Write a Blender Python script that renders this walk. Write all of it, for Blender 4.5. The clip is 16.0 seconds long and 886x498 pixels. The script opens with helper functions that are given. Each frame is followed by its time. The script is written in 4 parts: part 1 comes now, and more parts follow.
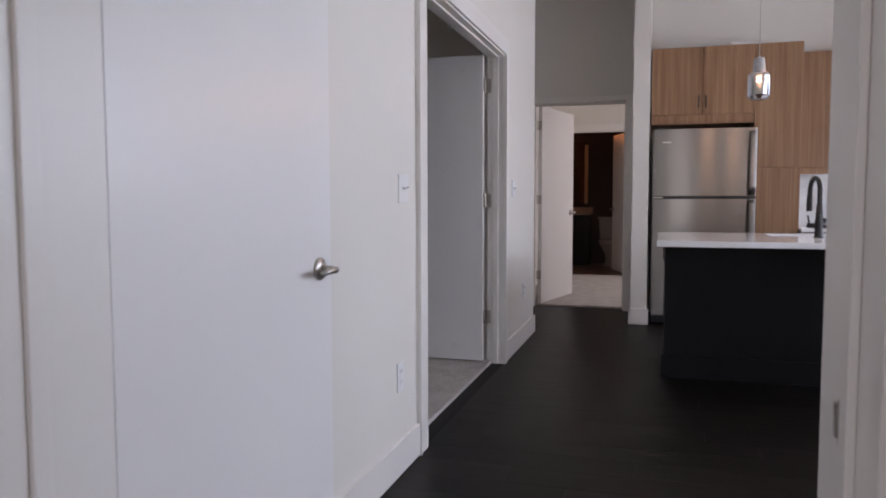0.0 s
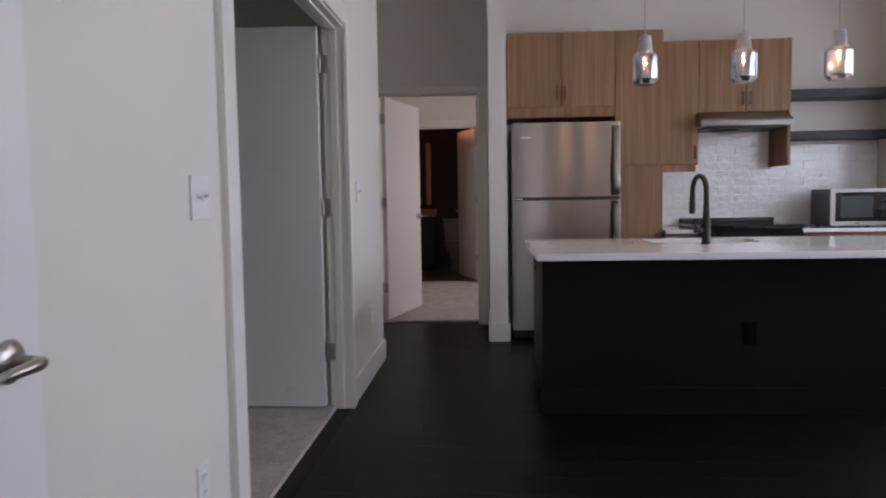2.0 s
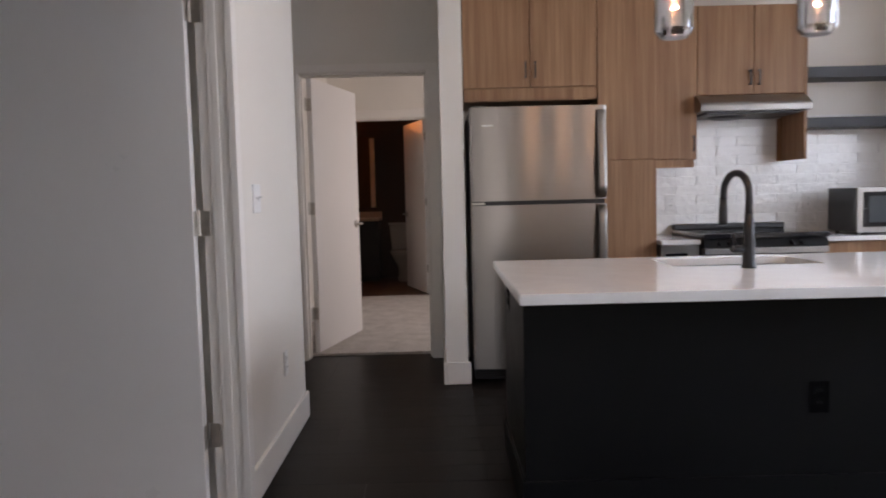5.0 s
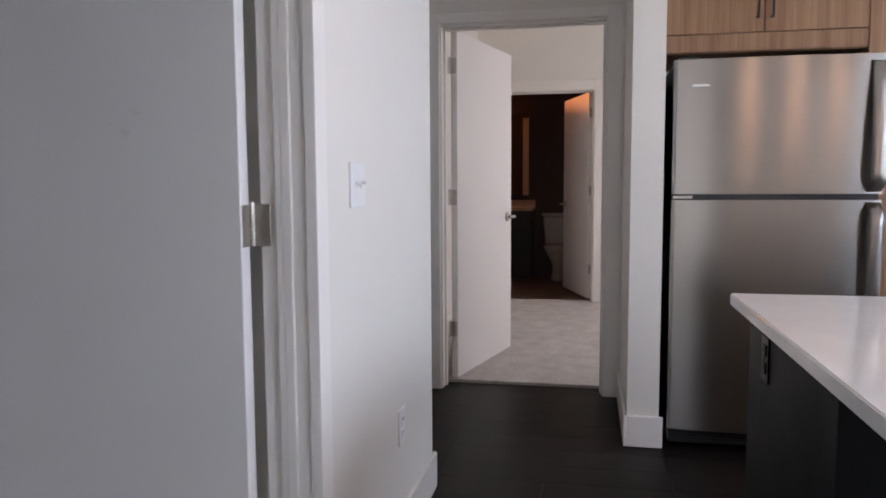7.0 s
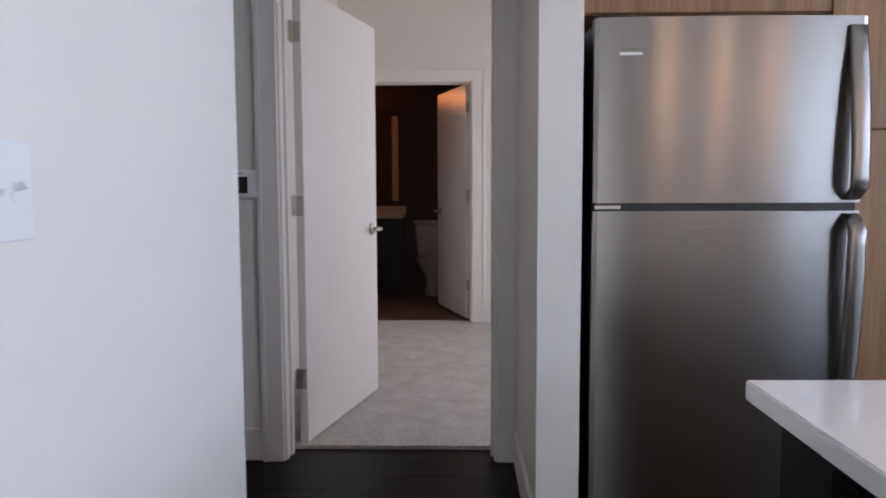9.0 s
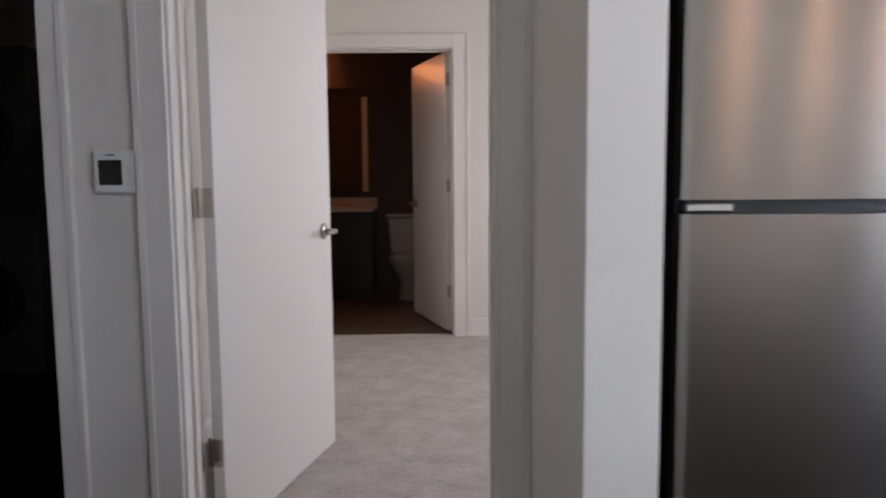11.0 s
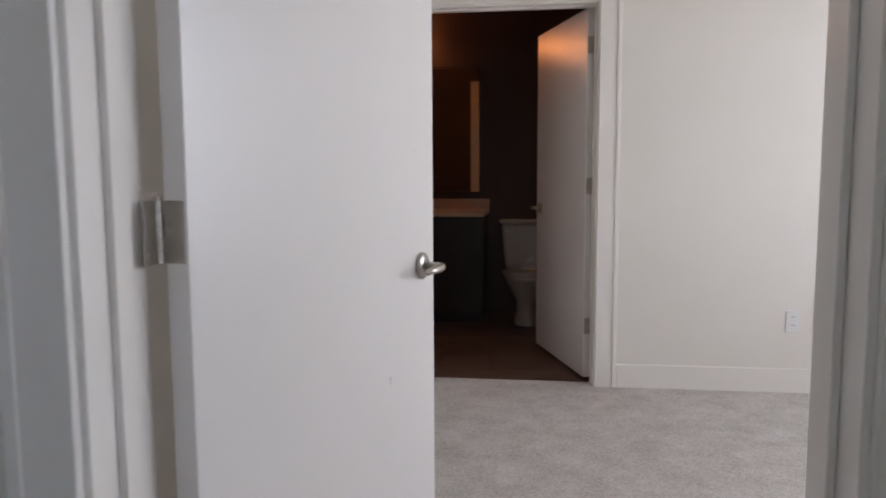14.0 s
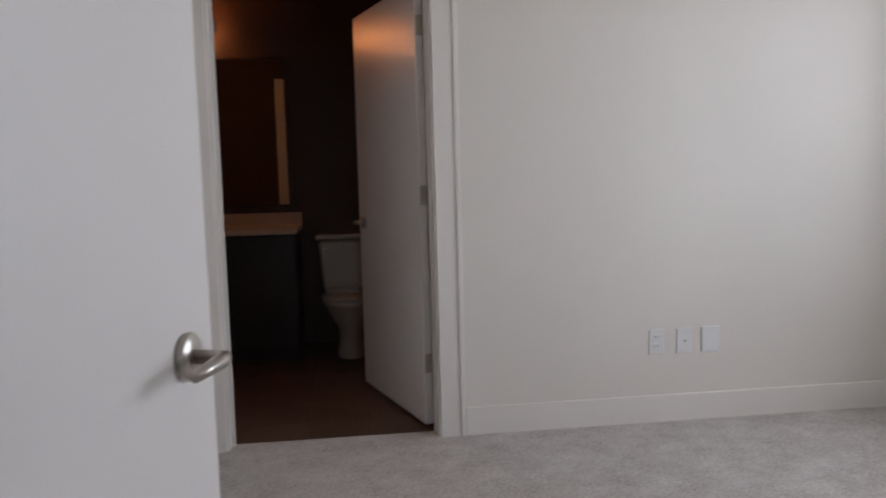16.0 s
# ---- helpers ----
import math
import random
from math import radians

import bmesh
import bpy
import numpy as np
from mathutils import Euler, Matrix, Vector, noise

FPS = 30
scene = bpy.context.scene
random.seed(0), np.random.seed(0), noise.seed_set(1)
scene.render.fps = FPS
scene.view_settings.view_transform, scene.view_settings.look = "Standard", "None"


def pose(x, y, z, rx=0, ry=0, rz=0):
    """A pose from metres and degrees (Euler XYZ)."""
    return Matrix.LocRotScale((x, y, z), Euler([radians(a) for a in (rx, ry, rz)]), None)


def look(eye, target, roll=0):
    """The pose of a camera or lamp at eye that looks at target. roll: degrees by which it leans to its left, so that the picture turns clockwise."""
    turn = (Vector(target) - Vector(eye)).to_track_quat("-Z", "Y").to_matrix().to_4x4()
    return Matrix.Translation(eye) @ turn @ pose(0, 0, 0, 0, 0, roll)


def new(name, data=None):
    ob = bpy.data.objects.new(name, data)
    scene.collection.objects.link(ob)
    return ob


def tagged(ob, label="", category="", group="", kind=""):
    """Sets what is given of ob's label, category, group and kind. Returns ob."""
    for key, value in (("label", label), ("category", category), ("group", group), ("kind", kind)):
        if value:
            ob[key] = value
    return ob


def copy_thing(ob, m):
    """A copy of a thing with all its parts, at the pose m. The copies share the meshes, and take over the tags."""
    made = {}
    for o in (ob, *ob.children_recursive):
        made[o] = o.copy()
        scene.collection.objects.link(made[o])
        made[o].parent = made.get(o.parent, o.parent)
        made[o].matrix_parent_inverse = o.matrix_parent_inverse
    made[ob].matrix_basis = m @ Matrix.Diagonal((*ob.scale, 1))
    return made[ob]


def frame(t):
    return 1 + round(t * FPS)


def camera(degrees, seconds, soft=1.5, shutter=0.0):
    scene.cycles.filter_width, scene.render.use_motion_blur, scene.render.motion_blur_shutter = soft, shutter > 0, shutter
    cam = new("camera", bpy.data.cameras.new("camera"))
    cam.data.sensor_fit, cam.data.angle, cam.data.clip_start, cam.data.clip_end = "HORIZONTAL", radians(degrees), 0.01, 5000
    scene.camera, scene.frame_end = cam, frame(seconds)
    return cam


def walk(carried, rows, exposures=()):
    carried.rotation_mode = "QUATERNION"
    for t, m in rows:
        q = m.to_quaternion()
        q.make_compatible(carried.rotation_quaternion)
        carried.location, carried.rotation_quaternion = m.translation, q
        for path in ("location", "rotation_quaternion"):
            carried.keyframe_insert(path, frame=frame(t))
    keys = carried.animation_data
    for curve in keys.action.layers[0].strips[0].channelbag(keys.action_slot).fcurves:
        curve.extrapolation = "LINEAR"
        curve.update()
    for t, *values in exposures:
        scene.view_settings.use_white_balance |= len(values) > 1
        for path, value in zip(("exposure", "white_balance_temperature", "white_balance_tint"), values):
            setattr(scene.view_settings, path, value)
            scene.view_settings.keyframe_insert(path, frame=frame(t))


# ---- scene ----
cam = camera(61.9, 16.0, soft=1.8, shutter=0.4)
PATH = [
    (0, (0.996, 1.473, 1.121), (0.436, 3.388, 0.983), -0.1),
    (0.5, (0.991, 1.708, 1.138), (0.409, 3.616, 1.003), -0.5),
    (1, (0.963, 1.88, 1.144), (0.466, 3.813, 1.012), -0.9),
    (1.5, (0.851, 2.161, 1.154), (0.543, 4.132, 1.013), -1.0),
    (2, (0.77, 2.387, 1.152), (0.641, 4.378, 1.01), -0.9),
    (2.5, (0.772, 2.592, 1.174), (0.776, 4.586, 1.031), -0.6),
    (3, (0.779, 2.833, 1.175), (0.933, 4.822, 1.045), -0.4),
    (3.5, (0.745, 3.095, 1.176), (0.995, 5.075, 1.047), -1.3),
    (4, (0.764, 3.202, 1.174), (0.987, 5.185, 1.042), -2.0),
    (4.5, (0.786, 3.416, 1.184), (0.906, 5.408, 1.042), -1.9),
    (5, (0.749, 3.638, 1.188), (0.754, 5.633, 1.039), -1.4),
    (5.2, (0.71, 3.71, 1.187), (0.66, 5.704, 1.04), -0.9),
    (7.3, (0.589, 4.997, 1.194), (0.192, 6.948, 1.011), -0.4),
    (7.5, (0.589, 5.092, 1.183), (0.215, 7.048, 1.006), -0.6),
    (8, (0.578, 5.342, 1.198), (0.27, 7.31, 1.018), -0.6),
    (8.5, (0.538, 5.606, 1.185), (0.358, 7.591, 1.016), -0.4),
    (8.7, (0.518, 5.699, 1.189), (0.402, 7.689, 1.02), -0.3),
    (10.8, (0.517, 6.747, 1.197), (0.594, 8.736, 0.998), -0.0),
    (11, (0.498, 6.863, 1.184), (0.516, 8.853, 0.982), -0.5),
    (11.5, (0.48, 7.134, 1.194), (0.263, 9.111, 0.983), -0.4),
    (12, (0.448, 7.341, 1.195), (0.089, 9.299, 1.004), -0.3),
    (12.5, (0.381, 7.585, 1.196), (0.059, 9.552, 1.029), 0.2),
    (13, (0.359, 7.773, 1.185), (0.033, 9.738, 1.01), 0.1),
    (13.5, (0.373, 7.959, 1.192), (0.006, 9.914, 0.989), -0.3),
    (14, (0.318, 8.125, 1.186), (0.062, 10.098, 0.977), -0.3),
    (14.5, (0.227, 8.378, 1.19), (0.142, 10.364, 0.971), -1.1),
    (15, (0.195, 8.595, 1.165), (0.195, 10.582, 0.942), -1.6),
    (15.5, (0.228, 8.764, 1.182), (0.293, 10.75, 0.956), -1.6),
    (16, (0.258, 8.907, 1.188), (0.502, 10.882, 0.991), -1.5),
]
# seconds, stops, kelvin, tint
EXPOSURES = [
    (0.0, 0.71, 7050, 29), (0.5, 0.56, 7050, 29), (1.0, 0.38, 7050, 29), (2.0, 0.38, 7150, 30), (3.5, 0.88, 7650, 27), (4.5, 0.74, 7750, 28), (5.2, 0.75, 7450, 27),
    (7.5, 1.14, 6750, 25), (8.5, 1.03, 6500, 24), (11.0, 1.16, 6700, 22), (11.5, 1.08, 6750, 22), (12.5, 1.24, 6750, 21), (13.5, 1.28, 6600, 20), (14.5, 1.18, 6450, 18),
    (15.2, 1.04, 6400, 18), (16.0, 0.78, 6400, 18),
]
walk(cam, [(t, look(eye, target, roll)) for t, eye, target, roll in PATH], exposures=EXPOSURES)

# ---- world and light ----
world = bpy.data.worlds.new("world")
scene.world = world
world.use_nodes = True
wn = world.node_tree
wn.nodes.clear()
sky = wn.nodes.new("ShaderNodeTexSky")
sky.sky_type = "NISHITA"
sky.sun_disc = False
sky.sun_elevation = radians(52)
sky.sun_rotation = radians(75)
sky.dust_density = 0.6
bg = wn.nodes.new("ShaderNodeBackground")
bg.inputs["Strength"].default_value = 0.15
wout = wn.nodes.new("ShaderNodeOutputWorld")
wn.links.new(sky.outputs[0], bg.inputs[0])
wn.links.new(bg.outputs[0], wout.inputs[0])


def lamp(name, kind, matrix, energy, color, **size):
    data = bpy.data.lights.new(name, kind)
    data.energy, data.color = energy, color
    for key, value in size.items():
        if key == "angle":
            data.angle = value
        elif key == "size":
            data.shape, data.size = "RECTANGLE", value
        elif key == "size_y":
            data.size_y = value
        elif key == "radius":
            data.shadow_soft_size = value
    ob = new(name, data)
    ob.matrix_world = matrix
    return ob


lamp("sun", "SUN", look((20, 7.5, 25), (4.2, 6.0, 0)), 5.0, (1.0, 0.95, 0.87), angle=radians(0.5))
# Unseen area lamp added behind the start to brighten the first doorway.
lamp("first_room_fill", "AREA", look((0.6, -0.72, 1.5), (0.6, 2.4, 1.2)), 7.6, (0.82, 0.9, 1.0), size=1.4, size_y=1.3)
for px in (1.532, 2.003, 2.450):
    lamp("pendant_bulb", "POINT", pose(px, 6.11, 1.806), 2.4, (1.0, 0.62, 0.35), radius=0.008)
# area lamps in place of the sky outside the living-room glazing and bedroom window
# Sized so the lamp shows white behind the upper panes only.
lamp("window_skylight", "AREA", look((4.46, 5.465, 1.93), (0.0, 5.465, 1.25)), 77, (0.60, 0.80, 1.0), size=5.6, size_y=1.36)
lamp("bedroom_skylight", "AREA", look((3.06, 10.7, 1.5), (0.0, 10.7, 1.2)), 16, (0.86, 0.93, 1.0), size=1.9, size_y=1.5)


# ---- materials ----
def material(name):
    m = bpy.data.materials.new(name)
    m.use_nodes = True
    return m, m.node_tree.nodes, m.node_tree.links, m.node_tree.nodes["Principled BSDF"]


def ramp(nodes, stops):
    r = nodes.new("ShaderNodeValToRGB")
    r.color_ramp.elements[0].position, r.color_ramp.elements[0].color = stops[0][0], (*stops[0][1], 1)
    r.color_ramp.elements[1].position, r.color_ramp.elements[1].color = stops[-1][0], (*stops[-1][1], 1)
    for p, c in stops[1:-1]:
        r.color_ramp.elements.new(p).color = (*c, 1)
    return r


def coords(nodes, links, scale=(1, 1, 1)):
    mp = nodes.new("ShaderNodeMapping")
    mp.inputs["Scale"].default_value = scale
    geo = nodes.new("ShaderNodeNewGeometry")
    links.new(geo.outputs["Position"], mp.inputs[0])
    return mp.outputs[0]


def noise_node(nodes, links, vec, scale, detail=4, rough=0.55):
    n = nodes.new("ShaderNodeTexNoise")
    n.inputs["Scale"].default_value, n.inputs["Detail"].default_value, n.inputs["Roughness"].default_value = scale, detail, rough
    links.new(vec, n.inputs["Vector"])
    return n.outputs["Fac"]


def add_bump(nodes, links, bsdf, height, strength, distance):
    b = nodes.new("ShaderNodeBump")
    b.inputs["Strength"].default_value, b.inputs["Distance"].default_value = strength, distance
    links.new(height, b.inputs["Height"])
    links.new(b.outputs[0], bsdf.inputs["Normal"])


def surface(name, base, rough, vary=0.06, scale=3.0, fine=0.0, fine_scale=200.0, metallic=0.0, stretch=(1, 1, 1), coat=0.0, rough_vary=0.06, spec=0.5):
    """A painted or solid surface: broad colour drift, fine relief and uneven gloss."""
    m, n, l, b = material(name)
    v = coords(n, l, stretch)
    big = noise_node(n, l, v, scale)
    lo = tuple(c * (1 - vary) for c in base)
    hi = tuple(min(1, c * (1 + vary)) for c in base)
    r = ramp(n, [(0.3, lo), (0.7, hi)])
    l.new(big, r.inputs[0])
    l.new(r.outputs[0], b.inputs["Base Color"])
    b.inputs["Metallic"].default_value = metallic
    b.inputs["Coat Weight"].default_value = coat
    b.inputs["Specular IOR Level"].default_value = spec
    mr = n.new("ShaderNodeMapRange")
    mr.inputs["To Min"].default_value, mr.inputs["To Max"].default_value = rough - rough_vary, rough + rough_vary
    l.new(noise_node(n, l, v, scale * 4), mr.inputs["Value"])
    l.new(mr.outputs[0], b.inputs["Roughness"])
    if fine:
        add_bump(n, l, b, noise_node(n, l, v, fine_scale, 3), fine, 0.002)
    return m


M_WALL = surface("wall_paint", (0.76, 0.715, 0.65), 0.5, 0.025, 1.2, 0.12, 160)
M_CEIL = surface("ceiling_paint", (0.80, 0.78, 0.74), 0.8, 0.02, 1.0, 0.1, 120)
M_TRIM = surface("trim_paint", (0.80, 0.755, 0.70), 0.34, 0.02, 2.0, 0.04, 60)
M_DOOR = surface("door_paint", (0.80, 0.77, 0.74), 0.30, 0.015, 1.5, 0.05, 90)
# The bathroom's dimness is put into this dark brown wall colour.
M_BATHWALL = surface("bath_wall_dimmed", (0.075, 0.044, 0.032), 0.6, 0.05, 1.5, 0.1, 150)
M_BLACK = surface("black_cabinet_paint", (0.0045, 0.0045, 0.005), 0.48, 0.25, 2.5, 0.06, 120, spec=0.18)
M_FAUCET = surface("matte_black_metal", (0.012, 0.012, 0.013), 0.38, 0.15, 6.0)
M_BLACKPLASTIC = surface("black_plastic", (0.02, 0.02, 0.022), 0.35, 0.15, 5.0)
M_DARKSHELF = surface("dark_shelf_laminate", (0.028, 0.03, 0.034), 0.5, 0.2, 4.0)
M_PLATE = surface("white_plastic", (0.77, 0.76, 0.74), 0.35, 0.02, 5.0)
M_SLOT = surface("dark_slot", (0.03, 0.03, 0.03), 0.5, 0.1, 5.0)
M_NICKEL = surface("satin_nickel", (0.50, 0.465, 0.42), 0.32, 0.08, 30.0, 0.03, 300, metallic=1.0)
M_CONCRETE = surface("grey_concrete", (0.42, 0.42, 0.42), 0.8, 0.12, 40.0, 0.2, 300)
# Dim warm lamplight on the toilet is put into this beige.
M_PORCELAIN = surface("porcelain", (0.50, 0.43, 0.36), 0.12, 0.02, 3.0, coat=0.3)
# White enamel greyed in its colour, for the laundry's lack of light.
M_DIMENAMEL = surface("dimmed_enamel", (0.16, 0.16, 0.17), 0.3, 0.03, 3.0)
M_BLACKGLASS = surface("black_glass", (0.01, 0.01, 0.012), 0.06, 0.1, 3.0, coat=0.5, rough_vary=0.02)
M_BLIND = surface("blind_fabric", (0.72, 0.70, 0.65), 0.85, 0.03, 4.0, 0.2, 500)
bn, bk = M_BLIND.node_tree.nodes, M_BLIND.node_tree.links
cloth = bn.new("ShaderNodeBsdfTranslucent")
cloth.inputs[0].default_value = (0.80, 0.77, 0.70, 1)
weave = bn.new("ShaderNodeMixShader")
weave.inputs[0].default_value = 0.5
bk.new(next(k for k in bn if k.type == "BSDF_PRINCIPLED").outputs[0], weave.inputs[1])
bk.new(cloth.outputs[0], weave.inputs[2])
bk.new(weave.outputs[0], bn["Material Output"].inputs[0])
M_FRAMEWHITE = surface("window_frame_paint", (0.80, 0.80, 0.79), 0.35, 0.02, 3.0)
M_QUARTZ = surface("white_quartz", (0.80, 0.785, 0.765), 0.10, 0.03, 9.0, coat=0.2, rough_vary=0.03)
M_DECK = surface("balcony_concrete", (0.50, 0.49, 0.47), 0.85, 0.12, 4.0, 0.3, 80)
M_OUTLET = surface("glossy_black_plastic", (0.0025, 0.0025, 0.003), 0.25, 0.02, 20.0, spec=0.12)
# The vanity lamp's warm light is put into this top's colour.
M_LAMPLITTOP = surface("lamplit_top_tone", (0.62, 0.44, 0.31), 0.3, 0.06, 6.0)
M_RAIL = surface("grey_railing_metal", (0.30, 0.30, 0.31), 0.45, 0.1, 8.0, metallic=0.6)
M_LAND = surface("far_land", (0.13, 0.14, 0.12), 0.95, 0.45, 0.004, spec=0.1)
M_HILL = surface("hazy_hill", (0.30, 0.33, 0.37), 0.95, 0.2, 0.003, spec=0.0)
M_VANITY = surface("dark_vanity_laminate", (0.022, 0.018, 0.016), 0.45, 0.2, 6.0)
M_TILEBATH = surface("brown_floor_tile", (0.13, 0.075, 0.052), 0.4, 0.25, 3.0, 0.15, 60)
M_GROUT = surface("grout", (0.80, 0.785, 0.76), 0.9, 0.06, 20.0, 0.2, 300)
M_BATHGROUT = surface("brown_grout", (0.22, 0.16, 0.12), 0.9, 0.1, 20.0, 0.2, 300)
M_SUBFLOOR = surface("plank_joint", (0.006, 0.0045, 0.004), 0.8, 0.1, 5.0)

# brushed stainless steel: grain runs level along the doors
M_STEEL, n, l, b = material("brushed_stainless")
b.inputs["Metallic"].default_value = 1.0
v = coords(n, l, (3.0, 3.0, 900.0))
st = noise_node(n, l, v, 1.0, 3)
r = ramp(n, [(0.3, (0.315, 0.292, 0.272)), (0.7, (0.335, 0.310, 0.289))])
l.new(st, r.inputs[0])
l.new(r.outputs[0], b.inputs["Base Color"])
b.inputs["Roughness"].default_value = 0.28
b.inputs["Anisotropic"].default_value = 0.85
b.inputs["Anisotropic Rotation"].default_value = 0.25
tan_node = n.new("ShaderNodeTangent")
tan_node.direction_type, tan_node.axis = "RADIAL", "Z"
l.new(tan_node.outputs[0], b.inputs["Tangent"])
add_bump(n, l, b, st, 0.015, 0.0003)

# striped oak laminate with upright grain
M_OAK, n, l, b = material("oak_laminate")
info = n.new("ShaderNodeObjectInfo")
off = n.new("ShaderNodeVectorMath")
off.operation = "MULTIPLY_ADD"
geo = n.new("ShaderNodeNewGeometry")
l.new(info.outputs["Random"], off.inputs[0])
off.inputs[1].default_value = (7.3, 3.1, 5.7)
l.new(geo.outputs["Position"], off.inputs[2])
mp = n.new("ShaderNodeMapping")
mp.inputs["Scale"].default_value = (22.0, 22.0, 0.7)
l.new(off.outputs[0], mp.inputs[0])
g1 = noise_node(n, l, mp.outputs[0], 1.0, 5, 0.65)
mp2 = n.new("ShaderNodeMapping")
mp2.inputs["Scale"].default_value = (120.0, 120.0, 2.2)
l.new(off.outputs[0], mp2.inputs[0])
g2 = noise_node(n, l, mp2.outputs[0], 1.0, 4, 0.6)
mix = n.new("ShaderNodeMath")
mix.operation = "MULTIPLY_ADD"
l.new(g2, mix.inputs[0])
mix.inputs[1].default_value = 0.45
l.new(g1, mix.inputs[2])
r = ramp(n, [(0.45, (0.180, 0.084, 0.038)), (0.66, (0.258, 0.129, 0.062)), (0.80, (0.315, 0.166, 0.083)), (0.98, (0.405, 0.226, 0.118))])
l.new(mix.outputs[0], r.inputs[0])
l.new(r.outputs[0], b.inputs["Base Color"])
b.inputs["Roughness"].default_value = 0.48
add_bump(n, l, b, g2, 0.12, 0.001)

# near-black stained planks
M_PLANK, n, l, b = material("dark_plank")
info = n.new("ShaderNodeObjectInfo")
geo = n.new("ShaderNodeNewGeometry")
off = n.new("ShaderNodeVectorMath")
off.operation = "MULTIPLY_ADD"
l.new(info.outputs["Random"], off.inputs[0])
off.inputs[1].default_value = (9.1, 4.7, 0.0)
l.new(geo.outputs["Position"], off.inputs[2])
mp = n.new("ShaderNodeMapping")
mp.inputs["Scale"].default_value = (2.2, 55.0, 1.0)
l.new(off.outputs[0], mp.inputs[0])
g1 = noise_node(n, l, mp.outputs[0], 1.0, 6, 0.6)
r = ramp(n, [(0.3, (0.0034, 0.0024, 0.0022)), (0.7, (0.0105, 0.0072, 0.006))])
tone = n.new("ShaderNodeMath")
tone.operation = "MULTIPLY_ADD"
l.new(info.outputs["Random"], tone.inputs[0])
tone.inputs[1].default_value = 0.22
sub = n.new("ShaderNodeMath")
sub.operation = "SUBTRACT"
l.new(g1, sub.inputs[0])
sub.inputs[1].default_value = 0.11
l.new(sub.outputs[0], tone.inputs[2])
l.new(tone.outputs[0], r.inputs[0])
l.new(r.outputs[0], b.inputs["Base Color"])
mr = n.new("ShaderNodeMapRange")
mr.inputs["To Min"].default_value, mr.inputs["To Max"].default_value = 0.33, 0.50
l.new(g1, mr.inputs["Value"])
l.new(mr.outputs[0], b.inputs["Roughness"])
b.inputs["Specular IOR Level"].default_value = 0.15
add_bump(n, l, b, g1, 0.25, 0.001)

# handmade-looking glazed wall tile
M_TILE, n, l, b = material("glazed_white_tile")
v = coords(n, l)
info = n.new("ShaderNodeObjectInfo")
r = ramp(n, [(0.0, (0.80, 0.79, 0.765)), (1.0, (0.87, 0.86, 0.84))])
l.new(info.outputs["Random"], r.inputs[0])
l.new(r.outputs[0], b.inputs["Base Color"])
b.inputs["Roughness"].default_value = 0.10
b.inputs["Specular IOR Level"].default_value = 0.7
b.inputs["Coat Weight"].default_value = 1.0
add_bump(n, l, b, noise_node(n, l, v, 26, 2), 0.75, 0.007)

# loop-pile carpet
M_CARPET, n, l, b = material("beige_carpet")
v = coords(n, l)
pile = noise_node(n, l, v, 95, 4, 0.75)
tread = noise_node(n, l, v, 7, 5, 0.65)
mixc = n.new("ShaderNodeMath")
mixc.operation = "MULTIPLY_ADD"
l.new(tread, mixc.inputs[0])
mixc.inputs[1].default_value = 0.5
l.new(pile, mixc.inputs[2])
r = ramp(n, [(0.50, (0.34, 0.305, 0.275)), (0.74, (0.54, 0.50, 0.465)), (0.96, (0.70, 0.66, 0.62))])
l.new(mixc.outputs[0], r.inputs[0])
l.new(r.outputs[0], b.inputs["Base Color"])
b.inputs["Roughness"].default_value = 0.95
b.inputs["Specular IOR Level"].default_value = 0.1
add_bump(n, l, b, mixc.outputs[0], 0.9, 0.006)

# clear window glass, tinted pendant glass, mirror, glowing filament
M_GLASS, n, l, b = material("window_glass")
b.inputs["Transmission Weight"].default_value = 1.0
b.inputs["Roughness"].default_value = 0.0
b.inputs["IOR"].default_value = 1.45
M_SMOKE, n, l, b = material("silvered_pendant_glass")
n.remove(b)
clear = n.new("ShaderNodeBsdfTransparent")
clear.inputs[0].default_value = (0.74, 0.735, 0.73, 1)
silver = n.new("ShaderNodeBsdfGlossy")
silver.inputs["Color"].default_value = (0.82, 0.83, 0.86, 1)
silver.inputs["Roughness"].default_value = 0.02
mixs = n.new("ShaderNodeMixShader")
mixs.inputs[0].default_value = 0.40
l.new(clear.outputs[0], mixs.inputs[1])
l.new(silver.outputs[0], mixs.inputs[2])
l.new(mixs.outputs[0], n["Material Output"].inputs[0])
M_MIRROR, n, l, b = material("mirror")
b.inputs["Base Color"].default_value = (0.85, 0.85, 0.85, 1)
b.inputs["Metallic"].default_value = 1.0
b.inputs["Roughness"].default_value = 0.02


def glow(name, color, strength):
    m, n, l, b = material(name)
    b.inputs["Base Color"].default_value = (*color, 1)
    b.inputs["Emission Color"].default_value = (*color, 1)
    b.inputs["Emission Strength"].default_value = strength
    return m


M_FILAMENT = glow("warm_bulb", (1.0, 0.50, 0.2), 1.6)
M_VANITYLAMP = glow("warm_vanity_lamp", (1.0, 0.36, 0.11), 11.0)
M_LED = glow("blue_led", (0.15, 0.25, 1.0), 3.0)


